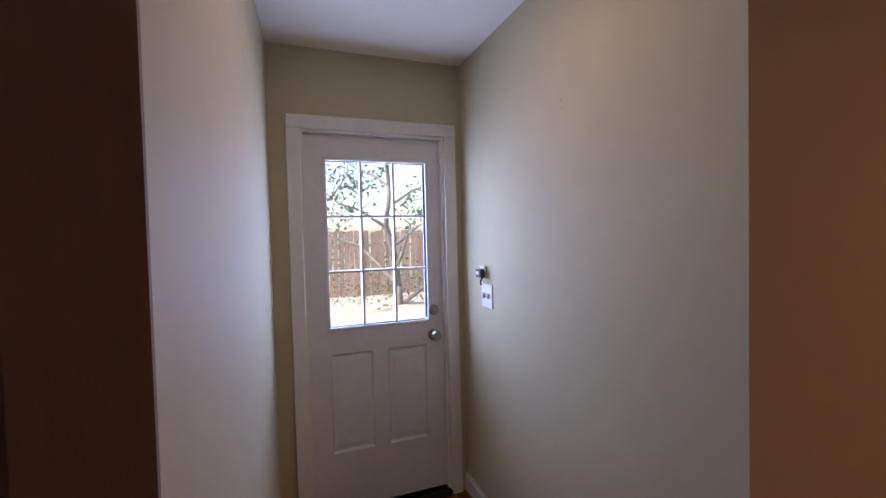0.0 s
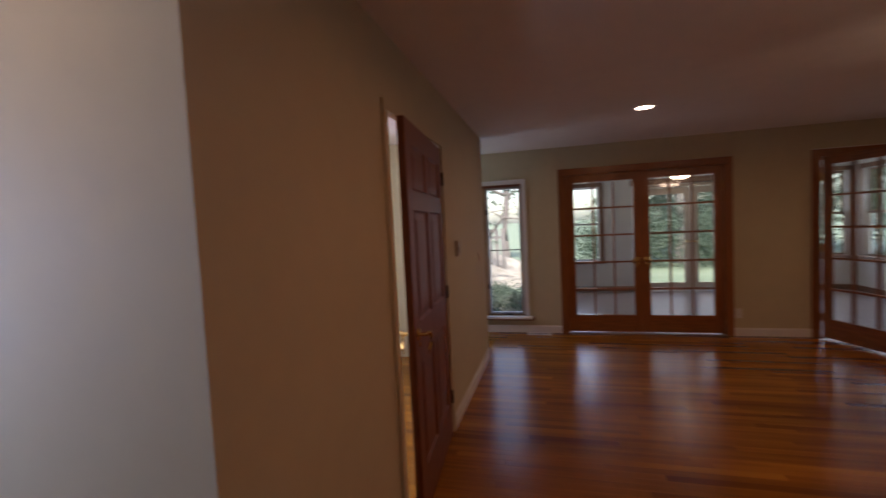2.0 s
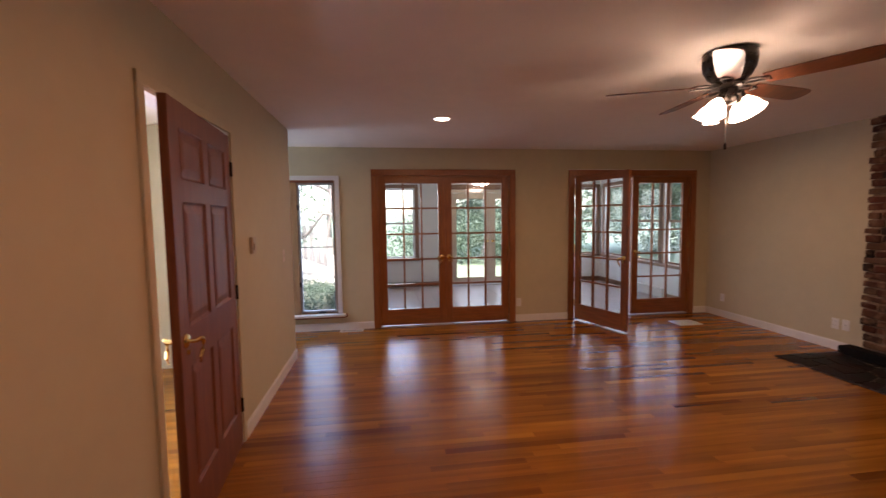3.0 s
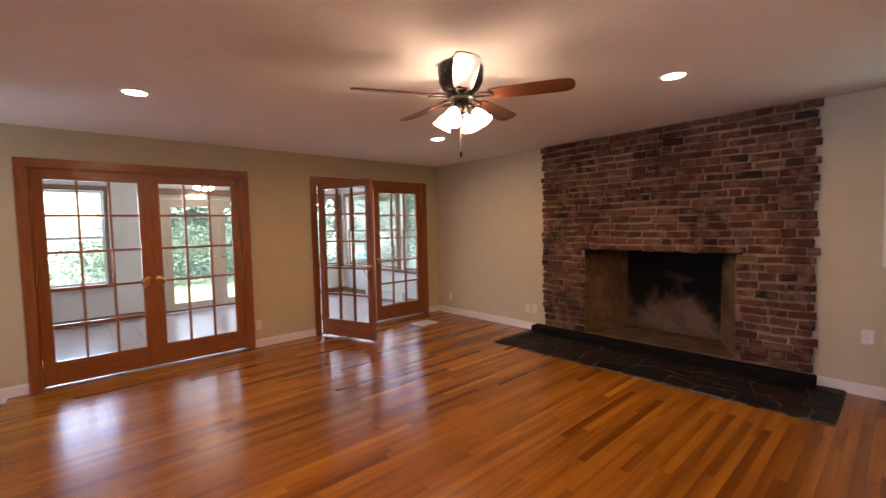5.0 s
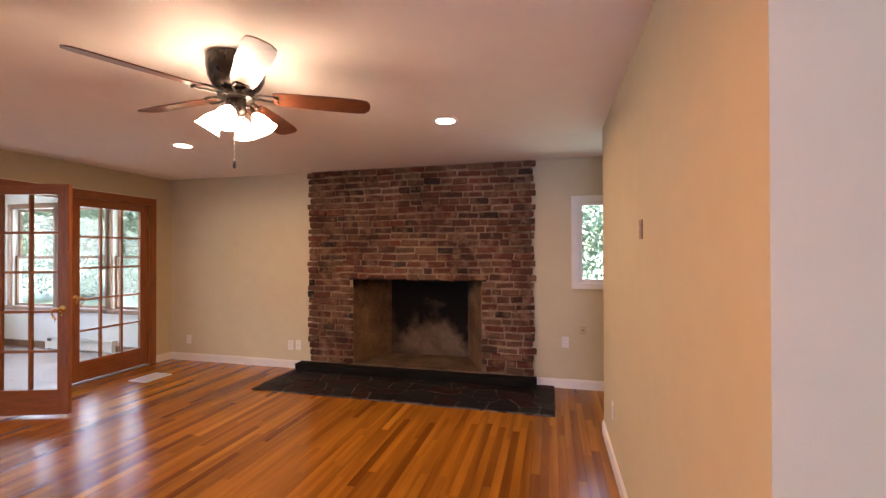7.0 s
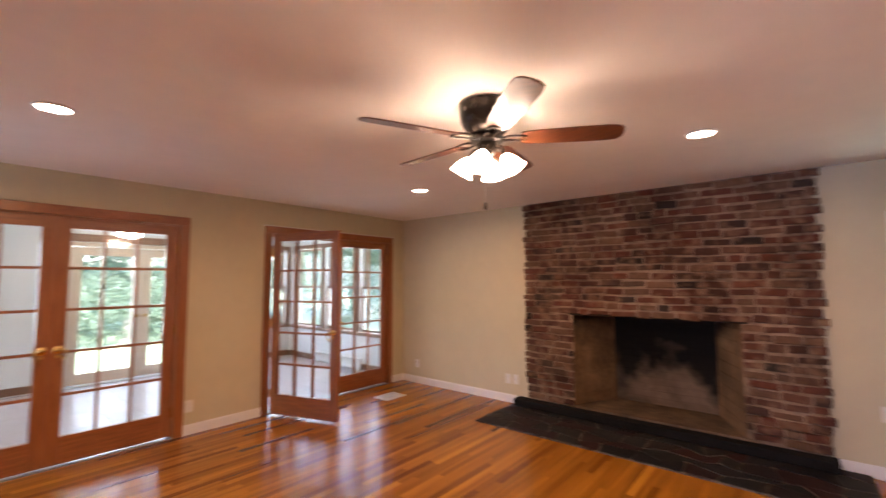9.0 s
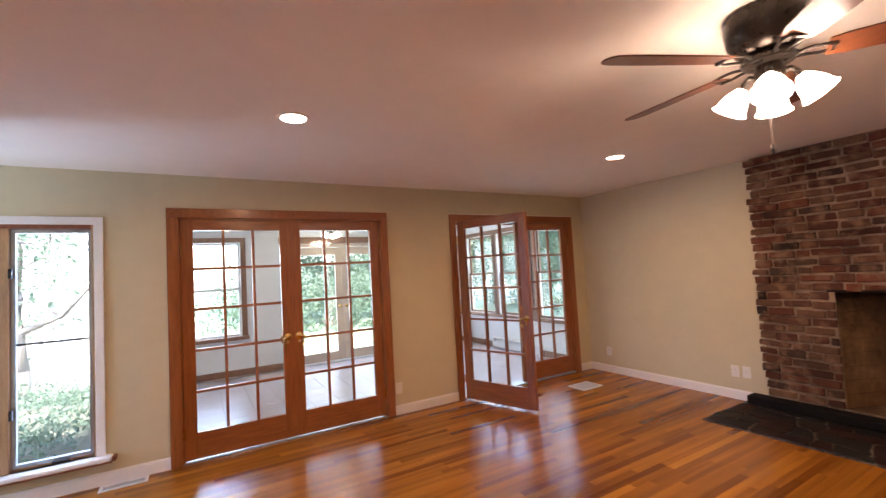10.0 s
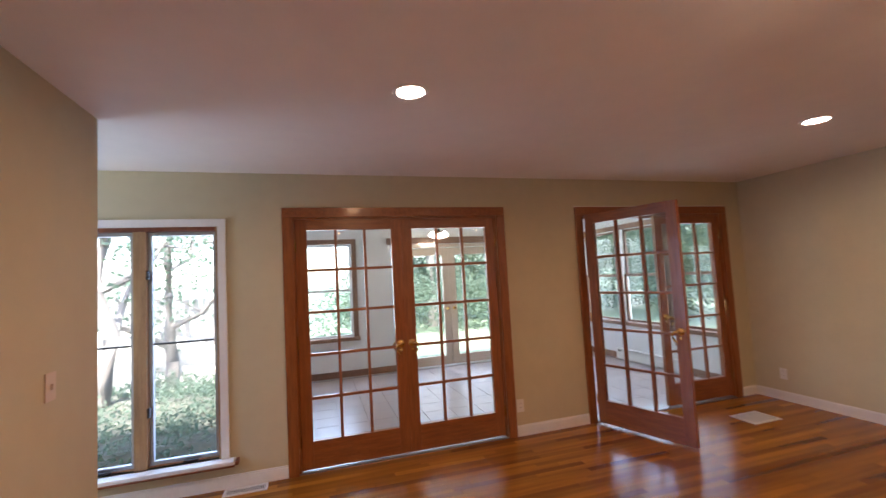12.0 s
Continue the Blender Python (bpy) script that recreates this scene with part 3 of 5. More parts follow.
# ---- doors ----
for u0, u1 in (DA, DB):
    casing("door_trim", "x", EX, -1, u0, u1, 0, DH, 0.082, 0.022, M["wood"], "orange-stained wooden casing of a french door")
    casing("door_trim", "x", EX + 0.14, 1, u0, u1, 0, DH, 0.07, 0.02, M["wood"], "orange-stained wooden casing of a french door")
    jamb("door_jamb", "x", EX, EX + 0.14, u0, u1, 0.012, DH, 0.012, M["wood"], "orange-stained wooden door lining")
    stop = tagged(new("door_stop"), "orange-stained wooden door stop", "trim", kind="structure")
    for nm, a0, a1, c0, c1 in (("stop_side", u0 + 0.012, u0 + 0.030, 0.012, DH - 0.012), ("stop_side", u1 - 0.030, u1 - 0.012, 0.012, DH - 0.012), ("stop_head", u0 + 0.03, u1 - 0.03, DH - 0.030, DH - 0.012)):
        boxpart(nm, M["wood"], stop, EX + 0.058, EX + 0.075, a0, a1, c0, c1)
    bm = bmesh.new()
    box(bm, EX - 0.005, EX + 0.16, u0, u1, -0.018, 0.012, 0.004)
    structure("threshold", bm, M["steel"], "pale metal door threshold", "threshold")


def lever(parent, x, y, z, side, way):
    """A brass lever handle on its rose; side: the way out of the leaf, way: the way the lever points."""
    bm = bmesh.new()
    ring(bm, [(0, 0), (0.033, 0), (0.033, 0.004), (0.024, 0.012), (0, 0.013)], 18, pose(x, y, z, -90 * side, 0, 0))
    h = part("handle", bm, M["brass"], parent, "polished brass curled lever handle", True)
    bm = bmesh.new()
    s = side
    tube(bm, [(x, y + s * 0.008, z), (x, y + s * 0.040, z), (x + way * 0.010, y + s * 0.052, z + 0.006), (x + way * 0.032, y + s * 0.056, z + 0.002),
              (x + way * 0.046, y + s * 0.056, z - 0.020), (x + way * 0.038, y + s * 0.054, z - 0.052), (x + way * 0.016, y + s * 0.050, z - 0.080), (x + way * 0.026, y + s * 0.048, z - 0.104)],
         [0.010, 0.010, 0.010, 0.010, 0.010, 0.009, 0.008, 0.006], 10)
    part("lever", bm, M["brass"], h, "", True)
    bm = bmesh.new()
    tube(bm, [(x, y + s * 0.004, z - 0.05), (x, y + s * 0.012, z - 0.05)], 0.012, 12)
    part("lock_plate", bm, M["brass"], h, "", True)


def french_leaf(label, at, rz, hinge_side):
    """A glazed leaf of fifteen panes: x runs from the hinge to the free edge."""
    w, h, t = 0.884, 2.005, 0.040
    x0, x1, z0, z1 = 0.092, 0.792, 0.215, 1.912
    ob = thing("french_door", label, "door", at, rz, "french door leaves")
    boxpart("stile", M["wood"], ob, 0, x0, -t / 2, t / 2, 0, h, bevel=0.003)
    boxpart("stile", M["wood"], ob, x1, w, -t / 2, t / 2, 0, h, bevel=0.003)
    boxpart("rail", M["wood_h"], ob, x0, x1, -t / 2 + 0.001, t / 2 - 0.001, 0, z0)
    boxpart("rail", M["wood_h"], ob, x0, x1, -t / 2 + 0.001, t / 2 - 0.001, z1, h)
    nx, nz, mw = 3, 5, 0.023
    pw, ph = (x1 - x0 - (nx - 1) * mw) / nx, (z1 - z0 - (nz - 1) * mw) / nz
    for i in range(nx - 1):
        a = x0 + (i + 1) * pw + i * mw
        boxpart("muntin", M["wood"], ob, a, a + mw, -0.016, 0.016, z0, z1, bevel=0.003)
    for j in range(nz - 1):
        a = z0 + (j + 1) * ph + j * mw
        boxpart("muntin", M["wood_h"], ob, x0, x1, -0.0145, 0.0145, a, a + mw, bevel=0.003)
    for i in range(nx):
        for j in range(nz):
            a, c = x0 + i * (pw + mw), z0 + j * (ph + mw)
            p = boxpart("pane", M["glass"], ob, a - 0.002, a + pw + 0.002, -0.002, 0.002, c - 0.002, c + ph + 0.002)
            p.visible_shadow = False
    for side in (-1, 1):
        lever(ob, w - 0.05, side * t / 2, 0.915, side, -1)
    for z in (0.22, 1.0, 1.78):
        bm = bmesh.new()
        y = hinge_side * (t / 2 + 0.004)
        tube(bm, [(-0.002, y, z - 0.045), (-0.002, y, z + 0.045)], 0.007, 8)
        part("hinge", bm, M["brass"], ob, "brass hinge knuckle", True)
    return ob


FZ = 0.022
slab("caulk_line", (EX - 0.006, EX, DB[0] - 0.082, DB[1] + 0.082, DH + 0.083, DH + 0.091), M["trim"], "pale unpainted line above the door casing", "trim")
CLOSED = "closed orange-stained wooden french door with fifteen glass panes"
french_leaf(CLOSED, (EX + 0.035, DA[1] - 0.015, FZ), -90, -1)
french_leaf(CLOSED, (EX + 0.035, DA[0] + 0.015, FZ), 90, 1)
french_leaf("open orange-stained french door leaf swung into the room", (EX - 0.045, DB[1] - 0.016, FZ), -161.3, -1)
french_leaf(CLOSED, (EX + 0.035, DB[0] + 0.015, FZ), 90, 1)


def panel(bm, x0, x1, z0, z1, y, s, sunk=0.008, rim=0.022):
    """A raised panel on a door's face: a sunk groove and a proud field. s: the way out."""
    rings = []
    for a, d in ((0.0, 0.003), (rim * 0.4, -sunk), (rim * 0.8, -sunk), (rim * 2.0, -0.001)):
        rings.append([bm.verts.new((px, y + s * d, pz)) for px, pz in ((x0 + a, z0 + a), (x1 - a, z0 + a), (x1 - a, z1 - a), (x0 + a, z1 - a))])
    for r, q in zip(rings, rings[1:]):
        for i in range(4):
            bm.faces.new((r[i], r[(i + 1) % 4], q[(i + 1) % 4], q[i]))
    bm.faces.new(rings[-1])


def frame_boxes(bm, w, h, holes, y0, y1):
    """A flat leaf with holes cut out of it, built of boxes between them."""
    us = sorted({0, w, *[q for a in holes for q in a[:2]]})
    zs = sorted({0, h, *[q for a in holes for q in a[2:]]})
    for i in range(len(us) - 1):
        for j in range(len(zs) - 1):
            if not any(a[0] <= us[i] and us[i + 1] <= a[1] and a[2] <= zs[j] and zs[j + 1] <= a[3] for a in holes):
                box(bm, us[i], us[i + 1], y0, y1, zs[j], zs[j + 1])
    bmesh.ops.remove_doubles(bm, verts=bm.verts, dist=1e-5)
    seen = {}
    for f in list(bm.faces):
        key = tuple(round(c, 4) for c in f.calc_center_median())
        if key in seen:
            bm.faces.remove(f)
            if seen[key].is_valid:
                bm.faces.remove(seen[key])
        else:
            seen[key] = f


# white back door with nine lights
casing("back_door_trim", "y", HY, -1, 1.505, 2.255, 0, 2.0, 0.066, 0.02, M["trim"], "white painted casing of the back door")
jamb("back_door_jamb", "y", HY, HY + 0.15, 1.505, 2.255, 0.03, 2.0, 0.012, M["trim"], "white painted back door lining")
slab("back_door_sill", (1.505, 2.255, HY - 0.03, HY + 0.16, 0.0, 0.03), M["bronze"], "dark metal back door sill", "sill")
bd = thing("back_door", "closed white painted back door with nine panes and two panels", "door", (1.517, HY + 0.06, 0.034))
bw, bh, gx0, gx1, gz0, gz1 = 0.726, 1.95, 0.110, 0.638, 0.960, 1.822
panels = [(0.105, 0.325, 0.30, 0.82), (0.405, 0.625, 0.30, 0.82)]
bm = bmesh.new()
frame_boxes(bm, bw, bh, [(gx0, gx1, gz0, gz1), *panels], -0.022, 0.022)
part("leaf", bm, M["door_white"], bd)
for q in panels:
    bm = bmesh.new()
    box(bm, *q[:2], -0.004, 0.012, *q[2:])
    panel(bm, *q, -0.0215, -1)
    part("panel", bm, M["door_white"], bd)
bm = bmesh.new()
for a, b_, c, d in ((gx0 - 0.018, gx1 + 0.018, gz1, gz1 + 0.018), (gx0 - 0.018, gx1 + 0.018, gz0 - 0.018, gz0), (gx0 - 0.018, gx0, gz0, gz1), (gx1, gx1 + 0.018, gz0, gz1)):
    box(bm, a, b_, -0.030, 0.030, c, d, 0.004)
part("glazing_frame", bm, M["door_white"], bd)
pw, ph = (gx1 - gx0) / 3, (gz1 - gz0) / 3
for i in (1, 2):
    boxpart("muntin", M["door_white"], bd, gx0 + i * pw - 0.006, gx0 + i * pw + 0.006, -0.016, 0.016, gz0, gz1)
    boxpart("muntin", M["door_white"], bd, gx0, gx1, -0.015, 0.015, gz0 + i * ph - 0.006, gz0 + i * ph + 0.006)
for i in range(3):
    for j in range(3):
        p = boxpart("pane", M["glass"], bd, gx0 + i * pw + 0.005, gx0 + (i + 1) * pw - 0.005, -0.002, 0.002, gz0 + j * ph + 0.005, gz0 + (j + 1) * ph - 0.005)
        p.visible_shadow = False
kx = bw - 0.056
bm = bmesh.new()
ring(bm, [(0, 0), (0.032, 0), (0.032, 0.006), (0.014, 0.012), (0.012, 0.028), (0.024, 0.036), (0.029, 0.05), (0.024, 0.062), (0, 0.066)], 20, pose(kx, -0.022, 0.872, 90))
part("knob", bm, M["nickel"], bd, "satin nickel door knob", True)
bm = bmesh.new()
ring(bm, [(0, 0), (0.03, 0), (0.03, 0.008), (0.022, 0.016), (0, 0.016)], 20, pose(kx, -0.022, 1.01, 90))
box(bm, kx - 0.005, kx + 0.005, -0.055, -0.036, 0.992, 1.028, 0.002)
part("deadbolt", bm, M["nickel"], bd, "satin nickel deadbolt", True)

# brown six-panel door, ajar
casing("brown_door_trim", "y", NY, -1, BD[0], BD[1], 0, 2.02, 0.05, 0.014, M["wall"], "beige painted casing of the brown door")
jamb("brown_door_jamb", "y", NY, NY + 0.12, BD[0], BD[1], 0, 2.02, 0.015, M["trim"], "white painted door lining")
AJAR = 4.8
bd2 = thing("brown_door", "dark red-brown stained six-panel wooden door, ajar", "door", (BD[1] - 0.017, NY - 0.004, 0.012), 180 + AJAR)
dw, dh = 0.94, 1.985
cols = ((0.115, 0.425), (0.515, 0.825))
rows6 = ((0.235, 0.80), (0.98, 1.545), (1.645, 1.87))
six = [(*c, *r) for c in cols for r in rows6]
bm = bmesh.new()
frame_boxes(bm, dw, dh, six, -0.036, 0.0)
part("leaf", bm, M["dark_wood"], bd2)
for q in six:
    bm = bmesh.new()
    box(bm, *q[:2], -0.026, -0.012, *q[2:])
    panel(bm, *q, -0.001, 1, 0.009, 0.026)
    panel(bm, *q, -0.035, -1, 0.009, 0.026)
    part("panel", bm, M["dark_wood"], bd2)
lever(bd2, dw - 0.06, 0.0, 0.93, 1, -1)
lever(bd2, dw - 0.06, -0.036, 0.93, -1, -1)
for z in (0.25, 1.0, 1.78):
    bm = bmesh.new()
    tube(bm, [(-0.006, 0.006, z - 0.045), (-0.006, 0.006, z + 0.045)], 0.009, 8)
    box(bm, -0.012, -0.001, -0.002, 0.006, z - 0.045, z + 0.045)
    part("hinge", bm, M["bronze"], bd2, "dark bronze hinge", True)

# ---- windows ----
def glazed(parent, axis, p, u0, u1, z0, z1, rail, t, material, label="", bar=None):
    """A sash: four rails and a pane; bar: height of a thin cross bar."""
    def b(nm, a0, a1, c0, c1, mtl, th):
        args = (p - th / 2, p + th / 2, a0, a1, c0, c1) if axis == "x" else (a0, a1, p - th / 2, p + th / 2, c0, c1)
        return boxpart(nm, mtl, parent, *args)
    b("sash_stile", u0, u0 + rail, z0, z1, material, t)
    b("sash_stile", u1 - rail, u1, z0, z1, material, t)
    b("sash_rail", u0 + rail, u1 - rail, z0, z0 + rail, material, t)
    b("sash_rail", u0 + rail, u1 - rail, z1 - rail, z1, material, t)
    if bar:
        b("muntin", u0 + rail, u1 - rail, bar - 0.007, bar + 0.007, M["black"], t * 0.5)
    p_ = b("pane", u0 + rail, u1 - rail, z0 + rail, z1 - rail, M["glass"], 0.004)
    p_.visible_shadow = False


casing("window_1_trim", "x", EX, -1, WIN[0], WIN[1], WIN[2], WIN[3], 0.058, 0.02, M["trim"], "white painted casing of the tall window")
w1 = tagged(new("window_1"), "tall brown wooden casement window with two sashes", "window", kind="structure")
mid = (WIN[0] + WIN[1]) / 2
boxpart("frame_side", M["sash"], w1, EX - 0.0, EX + 0.13, WIN[0], WIN[0] + 0.016, WIN[2], WIN[3])
boxpart("frame_side", M["sash"], w1, EX - 0.0, EX + 0.13, WIN[1] - 0.016, WIN[1], WIN[2], WIN[3])
boxpart("frame_head", M["dark_wood"], w1, EX, EX + 0.13, WIN[0] + 0.016, WIN[1] - 0.016, WIN[3] - 0.03, WIN[3])
boxpart("mullion", M["sash"], w1, EX + 0.01, EX + 0.13, mid - 0.042, mid + 0.042, WIN[2], WIN[3] - 0.03, bevel=0.004)
for a, b_ in ((WIN[0] + 0.018, mid - 0.044), (mid + 0.044, WIN[1] - 0.018)):
    glazed(w1, "x", EX + 0.07, a, b_, WIN[2] + 0.012, WIN[3] - 0.032, 0.026, 0.035, M["steel"], bar=1.105)
    boxpart("crank", M["bronze"], w1, EX + 0.015, EX + 0.04, a + 0.14, a + 0.24, WIN[2] + 0.006, WIN[2] + 0.024, bevel=0.004)
for z in (0.62, 1.62):
    boxpart("latch", M["bronze"], w1, EX + 0.0, EX + 0.035, mid - 0.062, mid - 0.044, z - 0.035, z + 0.035, bevel=0.004)
boxpart("frame_foot", M["sash"], w1, EX + 0.045, EX + 0.13, WIN[0] + 0.016, mid - 0.042, WIN[2], WIN[2] + 0.011)
boxpart("frame_foot", M["sash"], w1, EX + 0.045, EX + 0.13, mid + 0.042, WIN[1] - 0.016, WIN[2], WIN[2] + 0.011)
bm = bmesh.new()
box(bm, EX - 0.085, EX + 0.13, WIN[0] - 0.10, WIN[1] + 0.10, WIN[2] - 0.032, WIN[2], 0.01)
part("window_sill", bm, M["trim"], w1, "white painted window sill with worn brown edge")
bm = bmesh.new()
box(bm, EX - 0.088, EX - 0.06, WIN[0] - 0.103, WIN[1] + 0.103, WIN[2] - 0.045, WIN[2] - 0.030, 0.006)
part("sill_nosing", bm, M["dark_wood"], w1, "brown wooden sill nosing")

for a, b_ in ((WIN[0] - 0.128, WIN[0] - 0.101), (WIN[1] + 0.101, WIN[1] + 0.128)):
    bm = bmesh.new()
    box(bm, EX - 0.084, EX - 0.001, a, b_, WIN[2] - 0.036, WIN[2] - 0.002, 0.010)
    part("sill_end", bm, M["dark_wood"], w1, "worn brown end of the sill")

casing("window_2_trim", "y", SY, 1, 1.25, 2.05, 1.10, 1.94, 0.062, 0.022, M["trim"], "white painted casing of the small window", sill=True)
w2 = tagged(new("window_2"), "small white window beside the fireplace", "window", kind="structure")
for a, b_ in ((1.25, 1.262), (2.038, 2.05)):
    boxpart("frame_side", M["trim"], w2, a, b_, SY - 0.16, SY, 1.10, 1.94)
glazed(w2, "y", SY - 0.045, 1.262, 2.038, 1.10, 1.94, 0.036, 0.04, M["trim"])


w9 = tagged(new("window_9"), "white passage window", "window", kind="structure")
glazed(w9, "y", HY + 0.08, 6.33, 7.17, 0.35, 2.05, 0.05, 0.04, M["trim"])
# no window is known here; this one is added so daylight brightens the room
w10 = tagged(new("window_10"), "white window added unseen to light the utility room", "window", kind="structure")
glazed(w10, "y", HY + 0.08, 3.3, 4.6, 0.9, 2.0, 0.05, 0.04, M["trim"])


def sun_window(name, axis, f, side, u0, u1, z0, z1, sash):
    """A double-hung sunroom window: brown casing, white sashes, brown sill. f: the inner face; side: the way into the room."""
    casing(name + "_trim", axis, f, side, u0, u1, z0, z1, 0.078, 0.026, M["brown_trim"], "brown wooden casing of a sunroom window")
    ob = tagged(new(name), "double-hung sunroom window with a brown frame", "window", kind="structure")
    zm = (z0 + z1) / 2
    glazed(ob, axis, f - side * 0.05, u0, u1, z0, zm + 0.02, 0.035, 0.03, sash)
    glazed(ob, axis, f - side * 0.085, u0, u1, zm - 0.02, z1, 0.035, 0.03, sash)
    lo, hi = sorted((f - side * 0.03, f + side * 0.07))
    args = (lo, hi, u0 - 0.095, u1 + 0.095, z0 - 0.055, z0) if axis == "x" else (u0 - 0.095, u1 + 0.095, lo, hi, z0 - 0.055, z0)
    boxpart("window_sill", M["brown_trim"], ob, *args, bevel=0.006)


for i, h in enumerate(SW_E):
    sun_window("window_%d" % (3 + i), "x", SX, -1, *h, M["brown_trim"] if i else M["trim"])
for i, h in enumerate(SW_S):
    sun_window("window_%d" % (6 + i), "y", SS, 1, *h, M["brown_trim"])

# patio doors of the sunroom
casing("patio_trim", "x", SX, -1, PAT[0], PAT[1], 0, 2.0, 0.055, 0.022, M["cream"], "cream casing of the patio doors")
pm = (PAT[0] + PAT[1]) / 2
for a, b_ in ((PAT[0] + 0.01, pm - 0.003), (pm + 0.003, PAT[1] - 0.01)):
    ob = thing("patio_door", "closed cream glazed patio door", "door", group="patio doors")
    x = SX + 0.05
    boxpart("stile", M["cream"], ob, x - 0.022, x + 0.022, a, a + 0.115, 0.01, 1.99, bevel=0.003)
    boxpart("stile", M["cream"], ob, x - 0.022, x + 0.022, b_ - 0.115, b_, 0.01, 1.99, bevel=0.003)
    boxpart("rail", M["cream"], ob, x - 0.021, x + 0.021, a + 0.115, b_ - 0.115, 0.01, 0.16)
    boxpart("rail", M["cream"], ob, x - 0.021, x + 0.021, a + 0.115, b_ - 0.115, 1.87, 1.99)
    p = boxpart("pane", M["glass"], ob, x - 0.003, x + 0.003, a + 0.115, b_ - 0.115, 0.16, 1.87)
    p.visible_shadow = False
    u = b_ - 0.055 if a < pm - 0.1 else a + 0.055
    bm = bmesh.new()
    ring(bm, [(0, 0), (0.026, 0), (0.012, 0.01), (0.012, 0.03), (0.027, 0.045), (0.02, 0.06), (0, 0.062)], 16, pose(x - 0.022, u, 0.95, 0, -90, 0))
    part("knob", bm, M["brass"], ob, "brass knob", True)
bm = bmesh.new()
box(bm, SX - 0.05, SX, PAT[0] - 0.25, PAT[1] + 0.2, 2.065, 2.175, 0.006)
structure("sunroom_beam", bm, M["brown_trim"], "brown wooden beam above the patio doors", "beam")

# ---- fireplace ----
FX0, FX1, OX0, OX1, OZ0, OZ1 = 2.50, 5.155, 3.052, 4.585, 0.122, 1.105
fp = thing("fireplace", "old red-brown brick fireplace with a sooty firebox", "fireplace")
BY = SY + 0.030
for a, b_, c, d in ((FX0 + 0.02, OX0, 0, CEIL - 0.003), (OX1, FX1 - 0.02, 0, CEIL - 0.003), (OX0, OX1, OZ1, CEIL - 0.003), (OX0, OX1, 0, OZ0 - 0.01)):
    boxpart("mortar_bed", M["mortar"], fp, a, b_, SY + 0.001, BY, c, d, label="pale crumbling mortar")
# splayed firebox: side, back, top and floor
bx0, bx1, by = OX0 + 0.26, OX1 - 0.26, SY - 0.55
def quads(rows):
    bm = bmesh.new()
    for q in rows:
        bm.faces.new([bm.verts.new(p) for p in q])
    bmesh.ops.solidify(bm, geom=bm.faces[:], thickness=0.03)
    return bm
yf = SY + 0.028
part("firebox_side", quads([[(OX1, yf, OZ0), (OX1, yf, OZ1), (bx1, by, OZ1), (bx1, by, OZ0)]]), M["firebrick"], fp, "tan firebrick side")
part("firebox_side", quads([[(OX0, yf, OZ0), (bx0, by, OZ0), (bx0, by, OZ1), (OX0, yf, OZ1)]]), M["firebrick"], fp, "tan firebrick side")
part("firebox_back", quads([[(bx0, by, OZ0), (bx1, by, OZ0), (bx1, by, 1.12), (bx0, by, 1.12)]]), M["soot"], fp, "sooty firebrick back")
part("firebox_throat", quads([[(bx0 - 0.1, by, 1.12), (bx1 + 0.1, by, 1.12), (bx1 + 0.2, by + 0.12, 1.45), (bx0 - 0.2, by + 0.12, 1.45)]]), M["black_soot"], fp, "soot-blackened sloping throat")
bm = bmesh.new()
box(bm, OX0 - 0.1, OX1 + 0.1, by - 0.1, BY + 0.012, OZ0 - 0.05, OZ0 - 0.001)
part("firebox_floor", bm, M["ash"], fp, "dusty tan firebox floor")
bm = bmesh.new()
box(bm, OX0 - 0.06, OX1 + 0.06, by - 0.1, by - 0.04, OZ0, 1.7)
box(bm, OX0 - 0.09, OX0 - 0.03, by - 0.1, SY - 0.16, OZ0, 1.7)
box(bm, OX1 + 0.03, OX1 + 0.09, by - 0.1, SY - 0.16, OZ0, 1.7)
box(bm, OX0 - 0.09, OX1 + 0.09, by - 0.1, SY - 0.16, 1.7, 1.75)
part("smoke_chamber", bm, M["iron"], fp, "black smoke chamber")
bm = bmesh.new()
box(bm, OX0 - 0.05, OX1 + 0.05, SY - 0.09, BY + 0.010, OZ1 - 0.004, OZ1 + 0.016)
part("lintel", bm, M["iron"], fp, "black iron lintel")
# firebrick courses on the firebox sides
for sx, ex in ((OX1, bx1), (OX0, bx0)):
    d = Vector((ex - sx, by - yf, 0))
    n = d.length
    ang = math.degrees(math.atan2(d.y, d.x))
    sgn = -1 if sx > 4 else 1
    for j in range(8):
        z = OZ0 + 0.004 + j * 0.115
        for k in range(-1, 3):
            a, b_ = max(0.004, k * 0.235 + (j % 2) * 0.117), min(n - 0.005, (k + 1) * 0.235 + (j % 2) * 0.117 - 0.006)
            if b_ - a > 0.03:
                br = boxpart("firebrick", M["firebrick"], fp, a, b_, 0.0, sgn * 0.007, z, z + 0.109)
                br.matrix_basis = pose(sx, yf, 0, 0, 0, ang)
for j in range(13):
    z = OZ0 + 0.004 + j * 0.072
    for k in range(-1, 5):
        a, b_ = max(bx0 + 0.004, bx0 + k * 0.235 + (j % 2) * 0.117), min(bx1 - 0.004, bx0 + (k + 1) * 0.235 + (j % 2) * 0.117 - 0.003)
        if b_ - a > 0.03:
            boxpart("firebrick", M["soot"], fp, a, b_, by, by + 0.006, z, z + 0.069)
